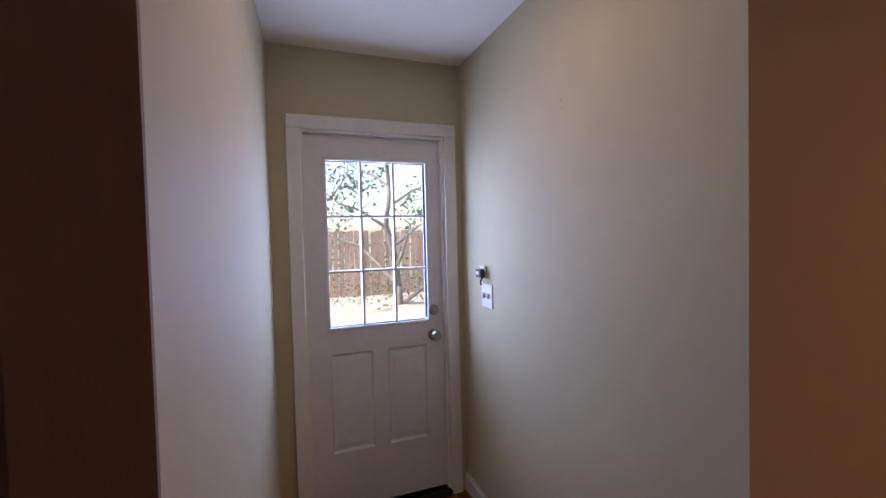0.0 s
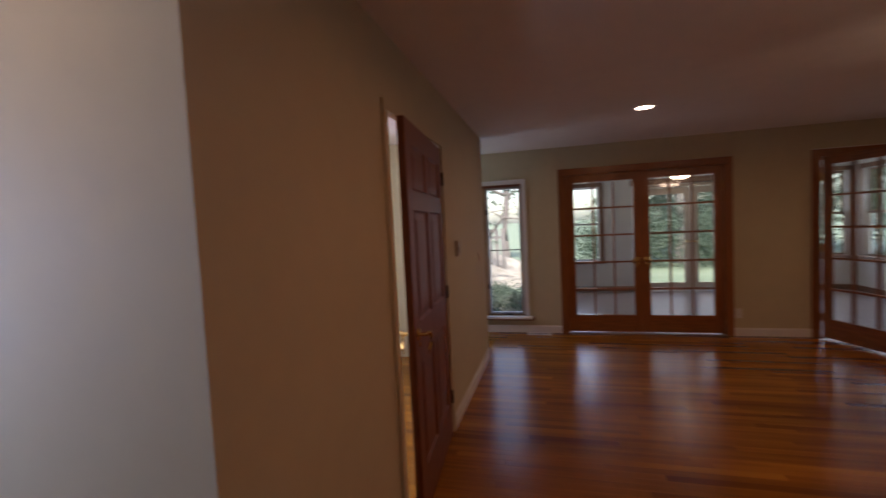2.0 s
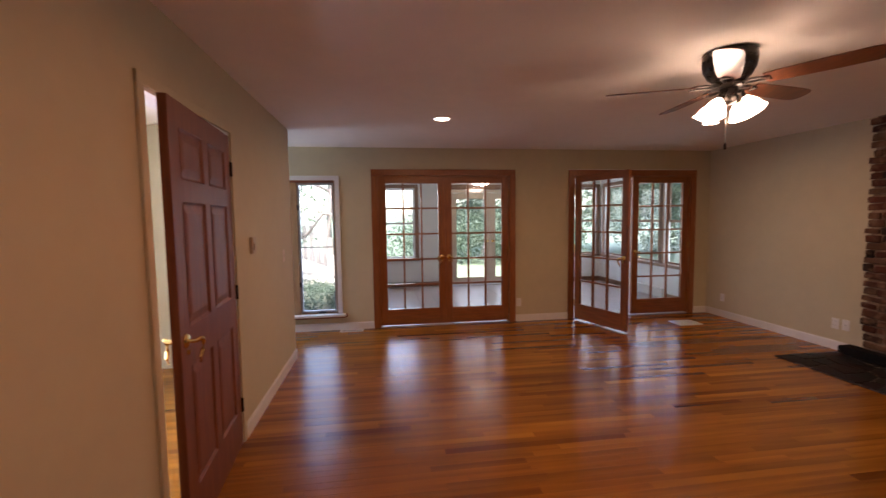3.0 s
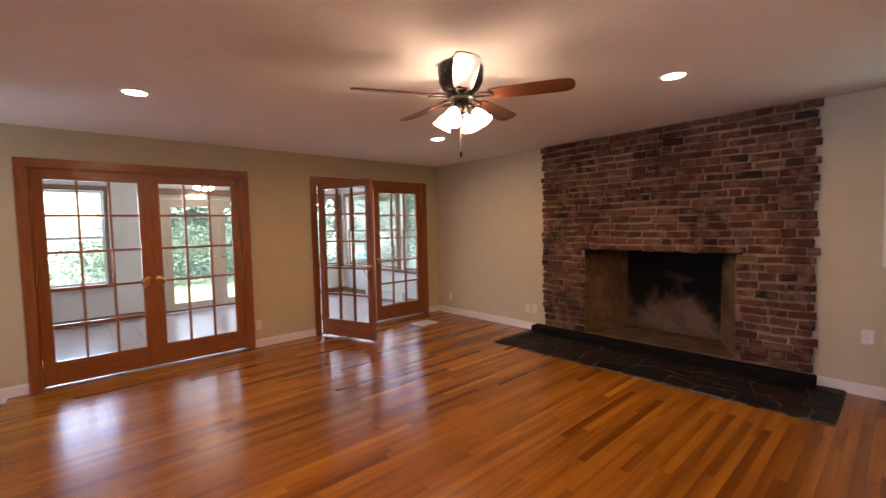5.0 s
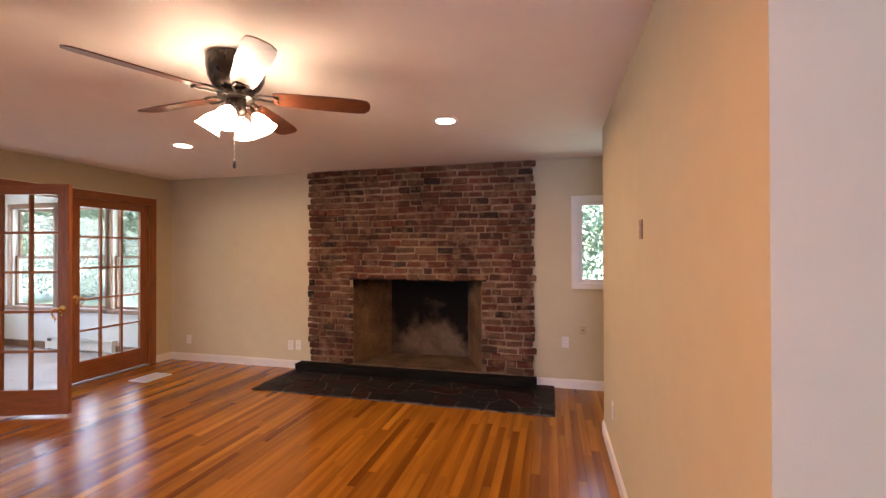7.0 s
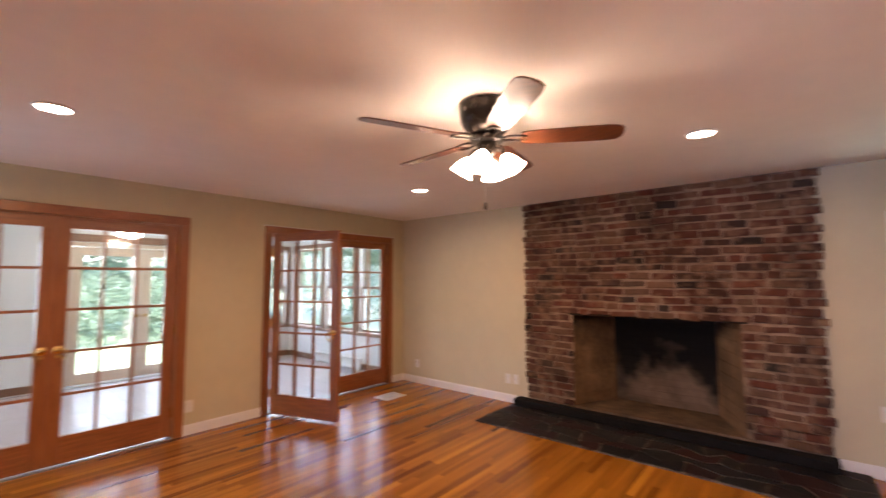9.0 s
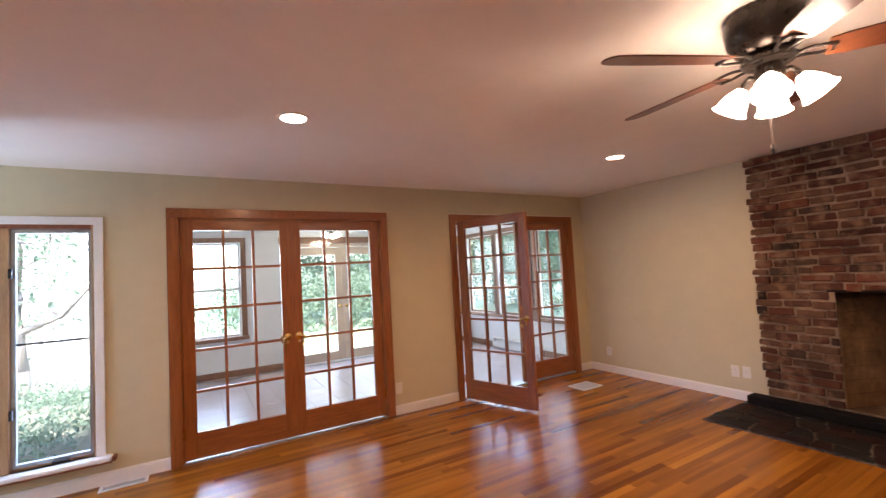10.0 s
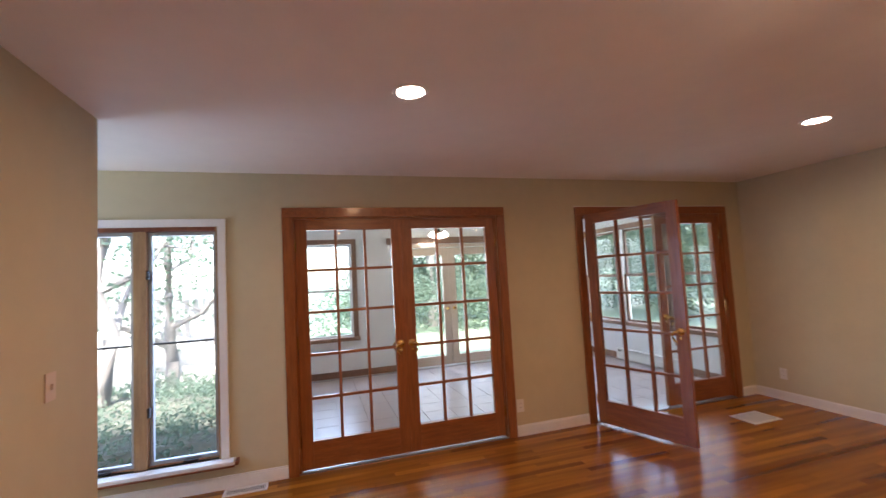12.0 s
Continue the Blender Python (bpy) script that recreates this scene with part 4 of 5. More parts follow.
# slate ledge along the foot
bm = bmesh.new()
box(bm, FX0 - 0.03, FX1 + 0.13, SY + 0.001, SY + 0.155, 0.022, 0.10, 0.012)
for v in bm.verts:
    v.co += 0.006 * noise.noise_vector(v.co * 5)
part("ledge", bm, M["slab"], fp, "dark slate ledge")

hearth = thing("hearth", "flush hearth of irregular dark slate flagstones", "hearth")
HX = (2.287, 5.34, -5.295)
boxpart("mortar_bed", M["grout"], hearth, HX[0], HX[1], SY, HX[2], -0.01, 0.010)
rng = random.Random(5)
cols_, rows_ = 17, 5
gx = lambda i, j: (min(max(i / cols_ + (0 if i in (0, cols_) else rng.uniform(-0.023, 0.023)), 0), 1), min(max(j / rows_ + (0 if j in (0, rows_) else rng.uniform(-0.08, 0.08)), 0), 1))
pts_ = {(i, j): gx(i, j) for i in range(cols_ + 1) for j in range(rows_ + 1)}
skip = set()
for i in range(cols_):
    for j in range(rows_):
        if (i, j) in skip:
            continue
        wide = 1
        if rng.random() < 0.38 and i + 1 < cols_ and (i + 1, j) not in skip:
            wide = 2
            skip.add((i + 1, j))
        loop = [(i, j), *([(i + 1, j)] if wide == 2 else []), (i + wide, j), (i + wide, j + 1), *([(i + 1, j + 1)] if wide == 2 else []), (i, j + 1)]
        co = [Vector((HX[0] + pts_[k][0] * (HX[1] - HX[0]), SY + pts_[k][1] * (HX[2] - SY), 0)) for k in loop]
        c = sum(co, Vector()) / len(co)
        co = [q + (c - q).normalized() * 0.010 for q in co]
        out = []
        for q, r in zip(co, co[1:] + co[:1]):
            out += [q.lerp(r, 0.1), q.lerp(r, 0.5) + Vector((rng.uniform(-0.012, 0.012), rng.uniform(-0.012, 0.012), 0)), q.lerp(r, 0.9)]
        bm = bmesh.new()
        h = 0.014 + rng.uniform(0, 0.005)
        top = [bm.verts.new((q.x, q.y, h)) for q in out]
        low = [bm.verts.new((q.x + (q.x - c.x) * 0.02, q.y + (q.y - c.y) * 0.02, 0.0)) for q in out]
        bm.faces.new(top)
        for k in range(len(out)):
            bm.faces.new((top[k], low[k], low[(k + 1) % len(out)], top[(k + 1) % len(out)]))
        part("flagstone", bm, M["slate_o"], hearth)

# ---- ceiling fan ----
FC = (3.85, -3.33)
fan = thing("ceiling_fan", "dark bronze ceiling fan with wooden blades and four lit glass shades", "ceiling fan", (FC[0], FC[1], CEIL))
bm = bmesh.new()
ring(bm, [(0, 0), (0.125, 0), (0.138, -0.012), (0.140, -0.05), (0.132, -0.10), (0.110, -0.14), (0.078, -0.165), (0.06, -0.17), (0, -0.17)], 36)
part("motor_housing", bm, M["bronze"], fan, "glossy dark bronze motor housing", True)
bm = bmesh.new()
ring(bm, [(0, -0.170), (0.085, -0.172), (0.092, -0.185), (0.085, -0.2), (0.05, -0.206), (0, -0.206)], 30)
part("rotor", bm, M["bronze"], fan, "", True)
bm = bmesh.new()
ring(bm, [(0, -0.206), (0.046, -0.207), (0.05, -0.225), (0.05, -0.262), (0.036, -0.285), (0.012, -0.296), (0, -0.3)], 24)
part("switch_housing", bm, M["bronze"], fan, "", True)
for k in range(5):
    ang = 210 + 72 * k
    rot = pose(0, 0, 0, 0, 0, ang)
    bm = bmesh.new()
    for s in (-1, 1):
        tube(bm, [rot @ Vector(q) for q in ((0.07, s * 0.012, -0.19), (0.12, s * 0.03, -0.185), (0.16, s * 0.036, -0.188), (0.20, s * 0.024, -0.190))], [0.007, 0.006, 0.006, 0.007], 8)
    tube(bm, [rot @ Vector(q) for q in ((0.195, -0.03, -0.1905), (0.195, 0.03, -0.1905))], 0.007, 8)
    part("blade_arm", bm, M["bronze"], fan, "", True)
    bm = bmesh.new()
    outline = [(0.175, -0.048), (0.23, -0.058), (0.45, -0.066), (0.60, -0.066), (0.645, -0.058), (0.665, -0.035), (0.67, 0.0), (0.665, 0.035), (0.645, 0.058), (0.60, 0.066), (0.45, 0.066), (0.23, 0.058), (0.175, 0.048)]
    tilt = rot @ pose(0, 0, -0.186, -13, 0, 0)
    top = [bm.verts.new(tilt @ Vector((x, y, 0.003))) for x, y in outline]
    low = [bm.verts.new(tilt @ Vector((x, y, -0.003))) for x, y in outline]
    bm.faces.new(top)
    bm.faces.new(low[::-1])
    for i in range(len(outline)):
        j = (i + 1) % len(outline)
        bm.faces.new((top[i], low[i], low[j], top[j]))
    part("blade", bm, M["blade"], fan, "reddish-brown wooden blade")
for k in range(4):
    ang = 20 + 90 * k
    base = pose(0, 0, 0, 0, 0, ang)
    bm = bmesh.new()
    tube(bm, [base @ Vector(q) for q in ((0.04, 0, -0.245), (0.065, 0, -0.238), (0.082, 0, -0.258), (0.090, 0, -0.280))], 0.011, 10)
    arm = part("lamp_arm", bm, M["bronze"], fan, "", True)
    bm = bmesh.new()
    m = base @ pose(0.090, 0, -0.275, 0, -32, 0)
    prof = [(0.0, -0.002), (0.022, -0.004), (0.030, -0.018), (0.042, -0.036), (0.052, -0.058), (0.057, -0.082), (0.064, -0.098), (0.070, -0.104), (0.062, -0.099), (0.050, -0.08), (0.0, -0.07)]
    ring(bm, [(r * 0.9, z * 0.92) for r, z in prof], 24, m)
    part("shade", bm, M["shade"], fan, "lit frosted white glass shade", True)
bm = bmesh.new()
tube(bm, [(0.012, 0, -0.298), (0.012, 0, -0.515)], 0.0016, 6)
part("pull_chain", bm, M["nickel"], fan)
bm = bmesh.new()
ring(bm, [(0, -0.51), (0.006, -0.515), (0.008, -0.535), (0.006, -0.55), (0, -0.552)], 12, pose(0.012, 0, 0))
part("chain_knob", bm, M["bronze"], fan, "small dark wooden pull knob", True)

# ---- recessed lights ----
for cx, cy, watts, _ in CANS:
    can = thing("recessed_light", "lit white recessed ceiling light", "ceiling light", (cx, cy, CEIL), group="recessed lights")
    bm = bmesh.new()
    ring(bm, [(0.068, -0.002), (0.072, -0.008), (0.088, -0.006), (0.092, 0.0), (0.068, 0.0)], 32)
    part("trim_ring", bm, M["trim"], can, "white trim ring", True)
    bm = bmesh.new()
    ring(bm, [(0, -0.0035), (0.050, -0.0030), (0.068, -0.0015), (0.068, 0.0), (0, 0.0)], 32)
    part("lens", bm, M["lamp_face"], can, "glowing lens", True)


# ---- plates, registers and small fittings ----
def plate(name, label, cat, at, rz, w, h, material, slots=(), screws=True, t=0.006):
    """A cover plate on a wall: x across, z up, facing -y before the turn."""
    ob = thing(name, label, cat, at, rz)
    boxpart("cover", material, ob, -w / 2, w / 2, -t, 0, -h / 2, h / 2, bevel=0.002)
    for nm, sx, sz, sw, sh, dep, mt in slots:
        boxpart(nm, mt, ob, sx - sw / 2, sx + sw / 2, -t - dep, -t + 0.001, sz - sh / 2, sz + sh / 2, bevel=0.0008)
    return ob


def outlet(at, rz, label="white double electrical outlet above the baseboard"):
    sl = [("socket", 0, s * 0.02, 0.033, 0.028, 0.002, M["plate"]) for s in (-1, 1)]
    sl += [("slot", q, s * 0.02 + 0.003, 0.0025, 0.009, 0.0025, M["black"]) for s in (-1, 1) for q in (-0.006, 0.006)]
    return plate("outlet", label, "outlet", at, rz, 0.072, 0.115, M["plate"], sl)


outlet((EX, -3.198, 0.27), -90)
outlet((5.44, SY, 0.28), 180, "white electrical outlet beside the fireplace")
plate("cable_plate", "white cable plate beside the outlet", "wall plate", (5.335, SY, 0.285), 180, 0.072, 0.115, M["plate"], [("jack", 0, 0, 0.012, 0.012, 0.006, M["steel"])])
outlet((6.975, SY, 0.278), 180, "white electrical outlet near the corner of the room")
outlet((2.18, SY, 0.478), 180, "white electrical outlet below the small window")
plate("phone_plate", "almond telephone plate below the small window", "wall plate", (2.0, SY, 0.61), 180, 0.07, 0.09, M["almond"], [("jack", 0, 0, 0.016, 0.014, 0.002, M["black"])])
outlet((WX, -4.55, 0.36), 90, "white electrical outlet low on the wall")
plate("wall_hook_plate", "narrow brown plate on the wall", "wall plate", (WX, -3.60, 1.523), 90, 0.062, 0.088, M["brownplate"], [("toggle", 0, 0.0, 0.012, 0.05, 0.006, M["almond"])])
plate("thermostat", "small almond thermostat on the wall", "thermostat", (4.835, NY, 1.29), 0, 0.085, 0.12, M["putty"], [("dial", 0, -0.01, 0.05, 0.05, 0.008, M["putty"]), ("window", 0, 0.035, 0.05, 0.012, 0.001, M["almond"])], t=0.022)
plate("light_switch", "beige light switch at the end of the wall", "switch", (5.807, NY, 1.13), 0, 0.072, 0.115, M["switch"], [("toggle", 0, 0, 0.01, 0.024, 0.010, M["switch"])])
plate("light_switch", "white double light switch beside the back door", "switch", (HX1, 0.895, 1.152), -90, 0.115, 0.118, M["plate"], [("toggle", q, 0, 0.01, 0.024, 0.012, M["plate"]) for q in (-0.024, 0.024)])
hk = thing("key_holder", "small black and white key holder above the switch", "hook", (HX1, 0.93, 1.264), -90)
boxpart("base", M["plate"], hk, -0.024, 0.024, -0.012, 0, -0.028, 0.036, bevel=0.003)
boxpart("body", M["black"], hk, -0.022, 0.034, -0.038, -0.012, -0.022, 0.022, bevel=0.006)
boxpart("face", M["plate"], hk, -0.008, 0.012, -0.041, -0.038, -0.006, 0.010)
bm = bmesh.new()
tube(bm, [(0.022, -0.02, -0.018), (0.024, -0.034, -0.04), (0.02, -0.028, -0.055)], 0.005, 8)
part("hook", bm, M["black"], hk, "black hook", True)


def register(label, at, rz, w, d):
    """A floor register: a rim and its slats."""
    ob = thing("floor_register", label, "floor vent", at, rz, "floor registers")
    bm = bmesh.new()
    for a, b_, c, e in ((-w / 2, w / 2, -d / 2, -d / 2 + 0.018), (-w / 2, w / 2, d / 2 - 0.018, d / 2), (-w / 2, -w / 2 + 0.018, -d / 2 + 0.018, d / 2 - 0.018), (w / 2 - 0.018, w / 2, -d / 2 + 0.018, d / 2 - 0.018)):
        box(bm, a, b_, c, e, 0.0, 0.007)
    part("rim", bm, M["plate"], ob)
    boxpart("duct", M["black"], ob, -w / 2 + 0.018, w / 2 - 0.018, -d / 2 + 0.018, d / 2 - 0.018, 0.0, 0.0015)
    n = int((w - 0.036) / 0.013)
    for i in range(n):
        a = -w / 2 + 0.018 + (i + 0.5) * (w - 0.036) / n
        boxpart("slat", M["plate"], ob, a - 0.0023, a + 0.0023, -d / 2 + 0.018, d / 2 - 0.018, 0.0015, 0.006)


register("white metal floor register near the corner", (6.74, -5.37, 0.001), 90, 0.33, 0.25)
register("white metal floor register below the window", (7.19, -0.89, 0.001), 90, 0.30, 0.11)

# nail holes and scuffs on the hall wall
for y, z, r in ((0.28, 1.93, 0.005), (0.27, 1.90, 0.004), (0.62, 1.78, 0.004), (0.50, 0.42, 0.010), (-0.17, 0.52, 0.006), (-0.165, 0.48, 0.005)):
    bm = bmesh.new()
    ring(bm, [(0, 0.0012), (r * 0.7, 0.001), (r, 0.0)], 8, pose(HX1, y, z, 0, -90, 0))
    tagged(new("wall_mark", finish(bm, "wall_mark", M["almond"])), "small filled nail hole in the wall", "mark", "wall marks")

# ---- sunroom things ----
heater = thing("baseboard_heater", "white metal baseboard heater under the windows", "heater", (8.95, SS, -0.01))
boxpart("back", M["plate"], heater, -0.62, 0.62, 0.0, 0.012, 0.0, 0.19)
boxpart("hood", M["plate"], heater, -0.62, 0.62, 0.012, 0.062, 0.172, 0.19, bevel=0.004)
boxpart("front", M["plate"], heater, -0.60, 0.60, 0.058, 0.064, 0.03, 0.135, bevel=0.002)
boxpart("fins", M["iron"], heater, -0.60, 0.60, 0.014, 0.052, 0.05, 0.11)
for s in (-1, 1):
    boxpart("end_cap", M["plate"], heater, s * 0.62 - 0.02, s * 0.62 + 0.02, 0, 0.066, 0, 0.192, bevel=0.003)
pend = thing("sunroom_light", "sunroom ceiling light with three lit white shades", "ceiling light", (9.9, -3.29, 2.40))
pend.scale = (0.8, 0.8, 0.9)
bm = bmesh.new()
ring(bm, [(0, 0), (0.07, 0), (0.065, -0.03), (0.02, -0.05), (0.018, -0.2), (0.045, -0.22), (0.04, -0.26), (0, -0.27)], 24)
part("stem", bm, M["bronze"], pend, "dark bronze stem", True)
for k in range(3):
    base = pose(0, 0, 0, 0, 0, 95 + 120 * k)
    bm = bmesh.new()
    tube(bm, [base @ Vector(q) for q in ((0.03, 0, -0.235), (0.08, 0, -0.225), (0.115, 0, -0.24))], 0.009, 8)
    part("arm", bm, M["bronze"], pend, "", True)
    bm = bmesh.new()
    ring(bm, [(0, 0), (0.022, -0.004), (0.04, -0.03), (0.055, -0.06), (0.066, -0.085), (0.06, -0.08), (0, -0.05)], 20, base @ pose(0.115, 0, -0.235, 0, -25, 0))
    part("shade", bm, M["sunlamp"], pend, "lit frosted shade", True)

# ---- outdoors ----
GZ = -0.30
bm = bmesh.new()
n = 64
axis_ = [math.copysign(abs(i / (n / 2) - 1) ** 3.2 * 900, i - n / 2) for i in range(n + 1)]
grid = [[bm.verts.new((x + 9, y - 2, GZ + 0.10 * noise.noise(Vector((x * 0.15, y * 0.15, 0))) * min(1, max(0, (math.hypot(x, y) - 9) / 8)))) for y in axis_] for x in axis_]
for i in range(n):
    for j in range(n):
        bm.faces.new((grid[i][j], grid[i + 1][j], grid[i + 1][j + 1], grid[i][j + 1]))
structure("ground", bm, M["lawn"], "sunlit green lawn", "ground", True)


def patch(name, cx, cy, rx, ry, z, material, label, seed):
    """A low mound of another ground cover with an uneven edge."""
    bm = bmesh.new()
    rings_ = []
    for k in range(6):
        f = k / 5
        row = []
        for i in range(36):
            a = 2 * math.pi * i / 36
            r = f * (1 + 0.25 * noise.noise(Vector((math.cos(a) * 2 + seed, math.sin(a) * 2, seed))))
            row.append(bm.verts.new((cx + rx * r * math.cos(a), cy + ry * r * math.sin(a), GZ + z * (1 - f ** 2) - 0.12 * f ** 3 + 0.03 + 0.05 * noise.noise(Vector((r * 9, a * 3, seed))))))
        rings_.append(row)
    for a, b_ in zip(rings_, rings_[1:]):
        for i in range(36):
            bm.faces.new((a[i], a[(i + 1) % 36], b_[(i + 1) % 36], b_[i]))
    bmesh.ops.remove_doubles(bm, verts=bm.verts, dist=1e-4)
    return structure(name, bm, material, label, "ground", True)


patch("litter_bed", 3.5, 8.0, 8.0, 5.5, 0.16, M["litter"], "pale ground strewn with leaf litter", 3)
patch("ivy_bed", 10.2, 2.4, 2.4, 4.6, 0.34, M["soil"], "dark soil bed under the ivy", 8)
patch("litter_slope", 15.5, 4.0, 4.2, 5.2, 1.1, M["litter"], "pale sunlit slope strewn with leaf litter", 12)


def leaves(centres, radii, per, size, seed, flat=1.0):
    """A mesh of many small folded leaves scattered in clumps."""
    r = np.random.RandomState(seed)
    c = np.repeat(np.array(centres, float), per, axis=0)
    rad = np.repeat(np.array(radii, float), per)
    k = len(c)
    d = r.normal(size=(k, 3))
    d /= np.linalg.norm(d, axis=1, keepdims=True)
    p = c + d * (rad * r.uniform(0.25, 1.0, k) ** 0.6)[:, None] * np.array([1, 1, flat])
    u = r.normal(size=(k, 3))
    u /= np.linalg.norm(u, axis=1, keepdims=True)
    v = np.cross(u, r.normal(size=(k, 3)))
    v /= np.linalg.norm(v, axis=1, keepdims=True)
    w = np.cross(u, v)
    s = (size * r.uniform(0.6, 1.3, k))[:, None]
    verts = np.stack([p - u * s * 0.5, p + v * s * 0.28 + w * s * 0.08, p + u * s * 0.5, p - v * s * 0.28 + w * s * 0.08], 1).reshape(-1, 3)
    faces = np.arange(k * 4).reshape(-1, 4)
    me = bpy.data.meshes.new("leaves")
    me.from_pydata(verts.tolist(), [], faces.tolist())
    me.materials.append(M["leaf"])
    return me


def tree(at, height, spread, seed, label, lean=(0, 0), per=70, crown=True, leaf=0.14, low=0.35, girth=1.0):
    r = random.Random(seed)
    ob = thing("tree", label, "tree", at, 0, "garden trees")
    bm = bmesh.new()
    rad = (height * 0.022 + 0.03) * girth
    pts = [Vector((lean[0] * f * height + 0.10 * r.uniform(-1, 1) * (i > 0), lean[1] * f * height + 0.10 * r.uniform(-1, 1) * (i > 0), -0.1 + f * height)) for i, f in enumerate([q / 7 for q in range(8)])]
    tube(bm, pts, [rad * (1.25 if i == 0 else 1 - 0.11 * i) for i in range(8)], 10)
    tips = []
    for k in range(11):
        f = low + (0.97 - low) * k / 10
        i = min(int(f * 7), 6)
        base = pts[i].lerp(pts[i + 1], f * 7 - i)
        a = k * 2.4 + r.uniform(-0.4, 0.4)
        ln = spread * (1.1 - 0.6 * f) * r.uniform(0.7, 1.1)
        q = [base]
        for s in (0.35, 0.7, 1.0):
            q.append(base + Vector((math.cos(a) * ln * s + 0.12 * r.uniform(-1, 1), math.sin(a) * ln * s + 0.12 * r.uniform(-1, 1), ln * s * r.uniform(0.35, 0.75))))
        w = rad * 0.55 * (1.1 - 0.6 * f)
        tube(bm, q, [w, w * 0.7, w * 0.45, w * 0.15], 7)
        for m_ in (1, 2, 3):
            tips.append(q[m_])
            t = [q[m_], q[m_] + Vector((r.uniform(-1, 1), r.uniform(-1, 1), r.uniform(0.1, 0.8))) * ln * 0.28, q[m_] + Vector((r.uniform(-1, 1), r.uniform(-1, 1), r.uniform(0.2, 1.0))) * ln * 0.5]
            tube(bm, t, [w * 0.35, w * 0.2, w * 0.06], 5)
            tips += t[1:]
    part("trunk", bm, M["bark"], ob, "grey-brown bark", True)
    if crown:
        me = leaves([tuple(t) for t in tips], [spread * 0.20] * len(tips), per, leaf, seed)
        c = new("crown", me)
        c.parent = ob
    return ob


GREEN = "leafy green garden tree beyond the windows"
tree((10.3, 1.22, GZ), 4.6, 2.0, 3, "tree with bare forked limbs and sparse leaves", (0.05, 0.03), per=20, leaf=0.10, low=0.28)
tree((12.7, 1.15, GZ), 4.2, 1.9, 11, "pale-barked tree with sparse leaves", per=20, leaf=0.10, low=0.12)
tree((15.5, 6.0, GZ), 6.0, 2.6, 12, GREEN, (-0.06, 0), per=14)
tree((3.9, 8.6, GZ), 5.0, 2.4, 5, "tree with bare twisted limbs before the fence", (-0.10, -0.03), per=4, leaf=0.10, low=0.05, girth=0.7)
tree((1.2, 12.5, GZ), 6.5, 2.8, 6, GREEN, per=9)
tree((19.0, -5.6, GZ), 8.0, 3.2, 7, GREEN, per=190, leaf=0.13)
tree((20.0, -8.5, GZ), 8.5, 3.4, 8, GREEN, per=190, leaf=0.13)
tree((21.0, 1.0, GZ), 7.5, 3.0, 9, GREEN, per=16, leaf=0.2)
tree((12.0, -12.5, GZ), 7.5, 3.0, 10, GREEN, per=190, leaf=0.13)
tree((-1.6, -12.0, GZ), 6.0, 2.6, 14, GREEN, per=80, leaf=0.16, low=0.2)


def woods(name, x0, x1, y0, y1, h, count, per, size, seed, label, clump=1.0, base=0.3):
    r = random.Random(seed)
    cs, rs = [], []
    for _ in range(count):
        x, y = r.uniform(x0, x1), r.uniform(y0, y1)
        top = h * (0.75 + 0.35 * noise.noise(Vector((x * 0.2, y * 0.2, seed))))
        cs.append((x, y, GZ + base + (top - base) * r.random() ** 0.85))
        rs.append(clump * r.uniform(0.5, 1.1))
    return tagged(new(name, leaves(cs, rs, per, size, seed)), label, "woods", kind="stuff")


woods("woods_east", 18.5, 23.5, -24, -3.2, 8.5, 430, 240, 0.15, 31, "dense green woods at the end of the lawn")
woods("woods_south", -4, 20, -17, -12.5, 8.0, 380, 170, 0.16, 32, "dense green woods beside the house")
woods("hedge", -4.0, 4.0, -12.5, -9.5, 5.0, 120, 100, 0.11, 37, "bright green bushes behind the small window")
woods("woods_north", -8, 22, 14.5, 18, 6.0, 130, 50, 0.20, 33, "sparse green woods behind the fence")
woods("shrubs", 16.6, 18.2, -9, -1.5, 1.7, 50, 200, 0.11, 34, "green shrubs along the lawn")
woods("ivy", 8.6, 12.2, -0.4, 6.0, 0.34, 520, 66, 0.055, 35, "low green ivy over the garden bed", 0.30, 0.12)
woods("weeds", -1.0, 8.0, 8.6, 10.3, 0.55, 60, 40, 0.09, 36, "low plants at the foot of the fence")

fence = thing("fence", "reddish cedar board fence behind the house", "fence", (0, 11.0, GZ))
bm = bmesh.new()
box(bm, -0.068, 0.068, -0.011, 0.011, 0.04, 1.95)
for v in bm.verts:
    if v.co.z > 1:
        v.co.x *= 0.86
board_me = finish(bm, "board", M["fence"])
rng = random.Random(21)
for i in range(96):
    b_ = new("board", board_me)
    b_.parent = fence
    b_.matrix_basis = pose(-3.5 + i * 0.148, 0, rng.uniform(-0.03, 0.03), 0, rng.uniform(-0.8, 0.8), 0)
for z in (0.45, 1.5):
    boxpart("rail", M["fence"], fence, -3.6, 10.75, 0.012, 0.05, z, z + 0.09)
for i in range(7):
    boxpart("post", M["fence"], fence, -3.6 + i * 2.37, -3.5 + i * 2.37, 0.05, 0.15, -0.1, 1.9)
side_fence = thing("side_fence", "grey slatted fence at the side of the garden", "fence", (14.6, 0.35, GZ))
for i in range(14):
    boxpart("slat", M["grayfence"], side_fence, -0.01, 0.01, i * 0.19, i * 0.19 + 0.12, 0.05, 1.6)
for z in (0.4, 1.3):
    boxpart("rail", M["grayfence"], side_fence, 0.01, 0.05, 0, 2.6, z, z + 0.08)
blk = thing("garden_block", "weathered grey stone block among the ivy", "stone", (11.0, 1.95, GZ + 0.1))
bm = bmesh.new()
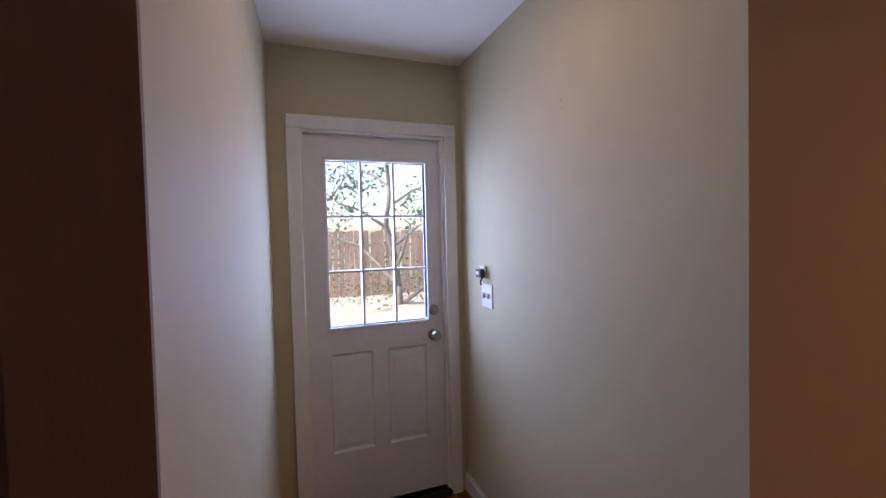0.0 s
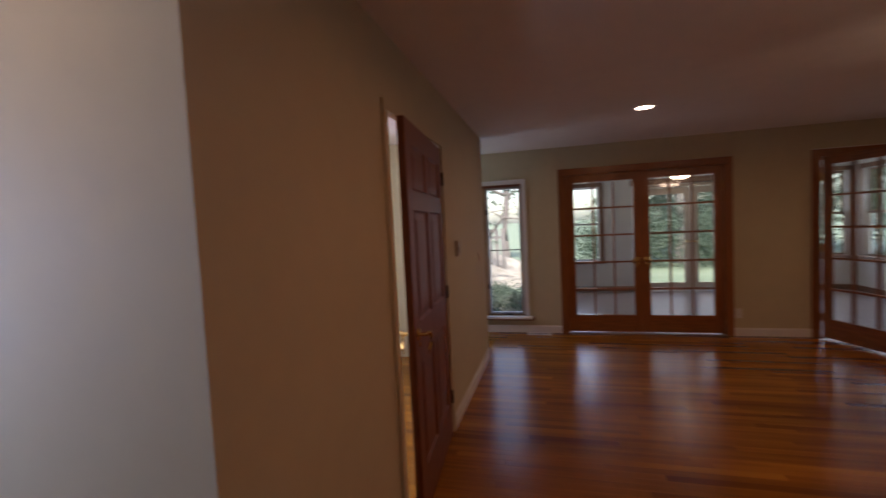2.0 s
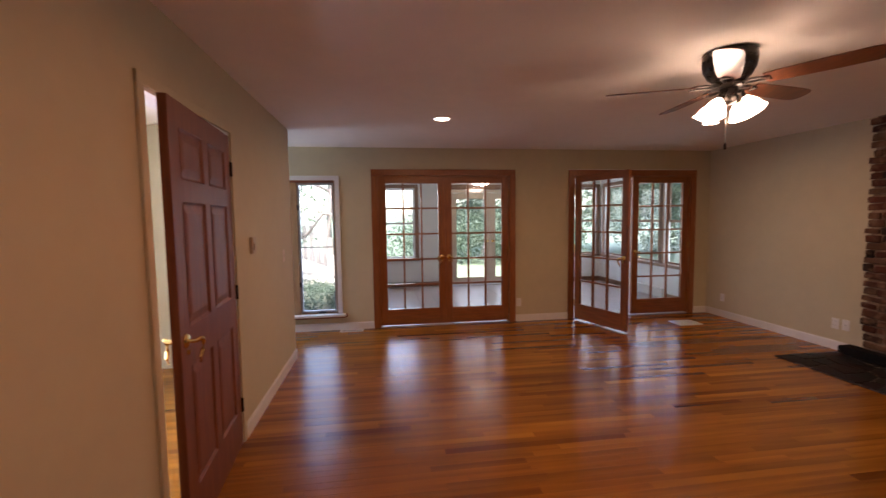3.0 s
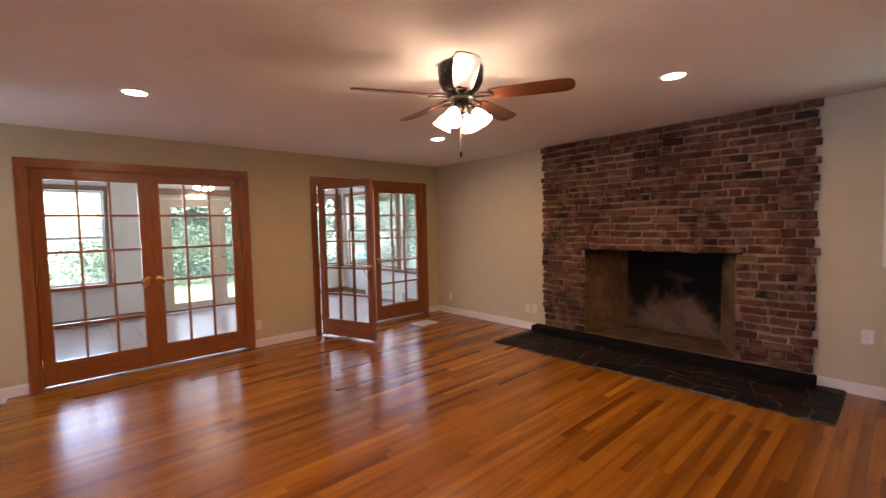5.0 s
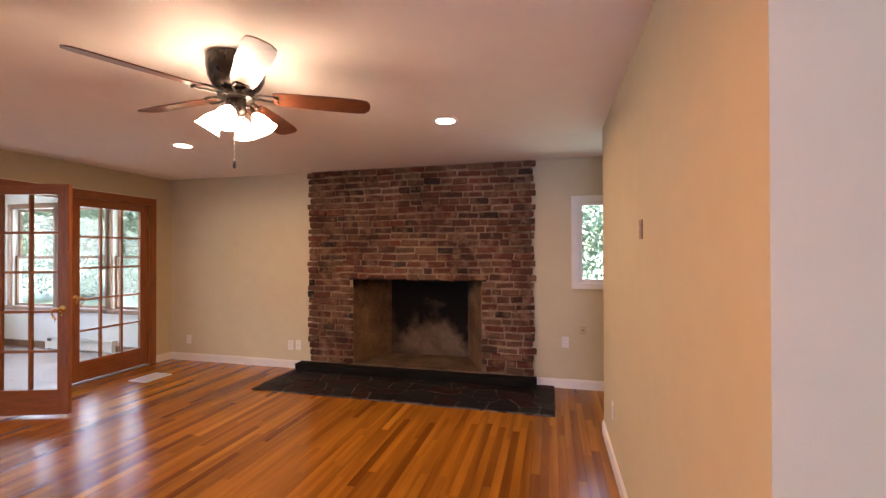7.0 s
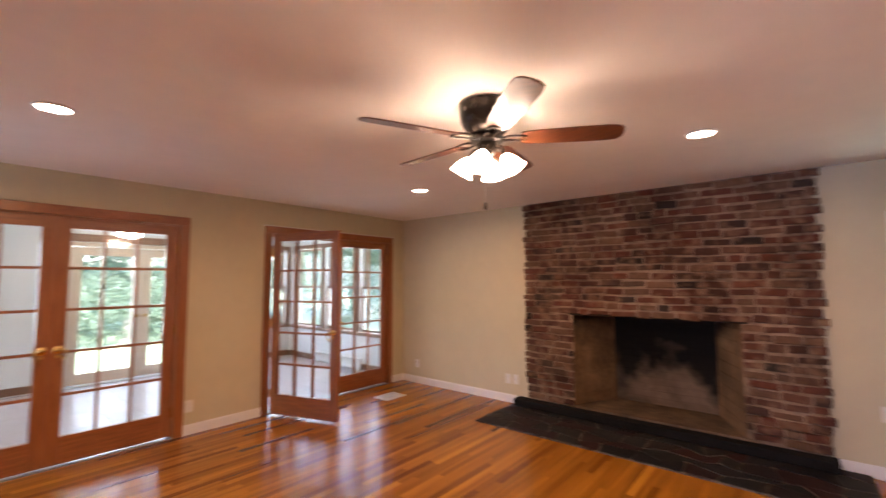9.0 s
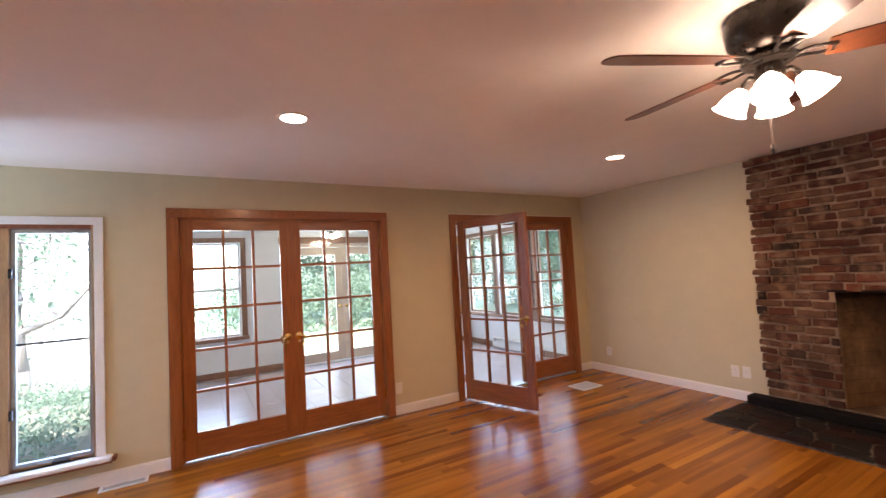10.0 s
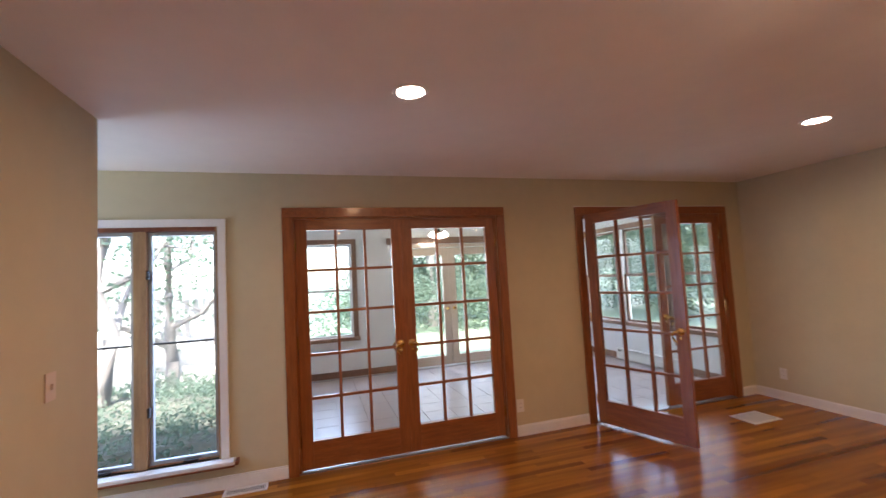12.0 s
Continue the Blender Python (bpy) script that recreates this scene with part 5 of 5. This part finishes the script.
box(bm, -0.3, 0.3, -0.25, 0.25, 0, 0.75, 0.05)
for v in bm.verts:
    v.co += 0.03 * noise.noise_vector(v.co * 4)
part("stone", bm, M["stoneblk"], blk)

# ---- sunroom tiles ----
TS = 0.3048
bm = bmesh.new()
box(bm, 0.002, TS - 0.002, 0.002, TS - 0.002, -0.012, 0.0, 0.0015)
tile_me = finish(bm, "tile", M["tile_o"])
floor_s = bpy.data.objects["sunroom_floor"]
for i in range(11):
    for j in range(19):
        x, y = EX + 0.165 + i * TS, SS + j * TS
        if x + TS < SX + 0.1 and y + TS < SN + 0.1:
            t_ = new("tile", tile_me)
            t_.parent = floor_s
            t_.matrix_basis = pose(x, y, -0.006)

# ---- bricks ----
rng = random.Random(9)
BL, BH, BD_ = 0.205, 0.064, 0.048
brick_mes = []
for k in range(10):
    bm = bmesh.new()
    box(bm, -0.5, 0.5, -0.5, 0.5, -0.5, 0.5)
    bmesh.ops.scale(bm, vec=(BL, BD_, BH), verts=bm.verts)
    bmesh.ops.bevel(bm, geom=bm.edges[:], offset=0.007, segments=1, affect="EDGES")
    for v in bm.verts:
        v.co += 0.009 * noise.noise_vector(v.co * 26 + Vector((k * 7.1, 0, 0)))
    brick_mes.append(finish(bm, "brick", M["brick_o"]))
far = []
courses = 30
PZ = (CEIL - 0.11) / courses
count = 0
for j in range(courses):
    z = 0.108 + (j + 0.5) * PZ
    x = FX0 + rng.uniform(-0.022, 0.022) - (0.09 if j % 2 else 0.0)
    while x < FX1 - 0.02:
        ln = BL * rng.choice((1, 1, 0.9, 0.8, 1.08, 0.48, 1.0, 0.62, 1.25))
        a, b_ = x, x + ln
        x = b_ + rng.uniform(0.007, 0.018)
        a = max(a, FX0 + rng.uniform(-0.03, 0.004))
        if b_ > FX1 - 0.05:
            b_ = FX1 + rng.uniform(-0.01, 0.03)
            x = 99
        if z - BH / 2 + 0.012 < OZ1:
            if a < OX0 < b_:
                b_ = OX0 + rng.uniform(-0.004, 0.0)
            elif a < OX1 < b_:
                a = OX1 + rng.uniform(0.0, 0.004)
            elif OX0 <= a and b_ <= OX1:
                continue
        if b_ - a < 0.035:
            continue
        m = pose((a + b_) / 2, BY - 0.008 + rng.uniform(-0.009, 0.009), z + 0.018 * noise.noise(Vector((a * 1.3, z * 2.2, 2.0))) + rng.uniform(-0.005, 0.005), rng.uniform(-2, 2), rng.uniform(-2.4, 2.4), rng.uniform(-2, 2)) @ Matrix.Diagonal(((b_ - a) / BL, rng.uniform(0.9, 1.2), rng.uniform(0.76, 1.10), 1))
        if count < 296 and z < 2.2:
            o = new("brick", brick_mes[rng.randrange(10)])
            o.parent = fp
            o.matrix_basis = m
            count += 1
        else:
            far.append(m)
vs, fs = [], []
for m in far:
    src = brick_mes[rng.randrange(10)]
    k0 = len(vs)
    vs += [tuple(m @ v.co) for v in src.vertices]
    fs += [tuple(k0 + i for i in p.vertices) for p in src.polygons]
me = bpy.data.meshes.new("upper_bricks")
me.from_pydata(vs, [], fs)
me.materials.append(M["brick_i"])
o = tagged(new("upper_bricks", me), "courses of old brick under the ceiling", kind="stuff")
o.parent = fp

# ---- oak boards, laid along y ----
rng = random.Random(4)
BWID = 0.0572
LENS = [0.42, 0.58, 0.74, 0.9, 1.06, 1.22, 1.4, 1.6]


def board_data(x0, x1, y0, y1):
    g, c, d = 0.0002, 0.0003, 0.012
    x0, x1, y0, y1 = x0 + g, x1 - g, y0 + g, y1 - g
    v = [(x0, y0, -d), (x1, y0, -d), (x1, y1, -d), (x0, y1, -d), (x0, y0, -c), (x1, y0, -c), (x1, y1, -c), (x0, y1, -c),
         (x0 + c, y0 + c, 0), (x1 - c, y0 + c, 0), (x1 - c, y1 - c, 0), (x0 + c, y1 - c, 0)]
    f = [(8, 9, 10, 11)] + [(a, (a + 1) % 4, 4 + (a + 1) % 4, 4 + a) for a in range(4)] + [(4 + a, 4 + (a + 1) % 4, 8 + (a + 1) % 4, 8 + a) for a in range(4)]
    return v, f


board_mes = []
for ln in LENS:
    v, f = board_data(0, BWID, 0, ln)
    me = bpy.data.meshes.new("oak_board")
    me.from_pydata(v, [], f)
    me.materials.append(M["oak_o"])
    board_mes.append(me)
oak_floor = bpy.data.objects["floor"]
vs, fs, count = [], [], 0
for i in range(int((EX + 1.5) / BWID) + 1):
    x = -1.5 + i * BWID
    low = SY if x > -0.5 else WY1 - 0.1
    y, end = low - rng.uniform(0, 0.4), (HY + 0.02 if x > 1.1 else -0.3)
    while y < end:
        k = rng.randrange(8)
        ln = LENS[k]
        if y < low or y + ln > end or x + BWID > EX or not (2.3 < x < 6.3 and -5.3 < y + ln / 2 < -0.9) or count >= 300:
            v, f = board_data(x, min(x + BWID, EX), max(y, low), min(y + ln, end))
            k0 = len(vs)
            vs += v
            fs += [tuple(k0 + q for q in p) for p in f]
        else:
            o = new("oak_board", board_mes[k])
            o.parent = oak_floor
            o.matrix_basis = pose(x, y, 0)
            count += 1
        y += ln
me = bpy.data.meshes.new("oak_boards")
me.from_pydata(vs, [], fs)
me.materials.append(M["oak_i"])
o = tagged(new("oak_boards", me), "honey-coloured oak strip boards", kind="stuff")
o.parent = oak_floor
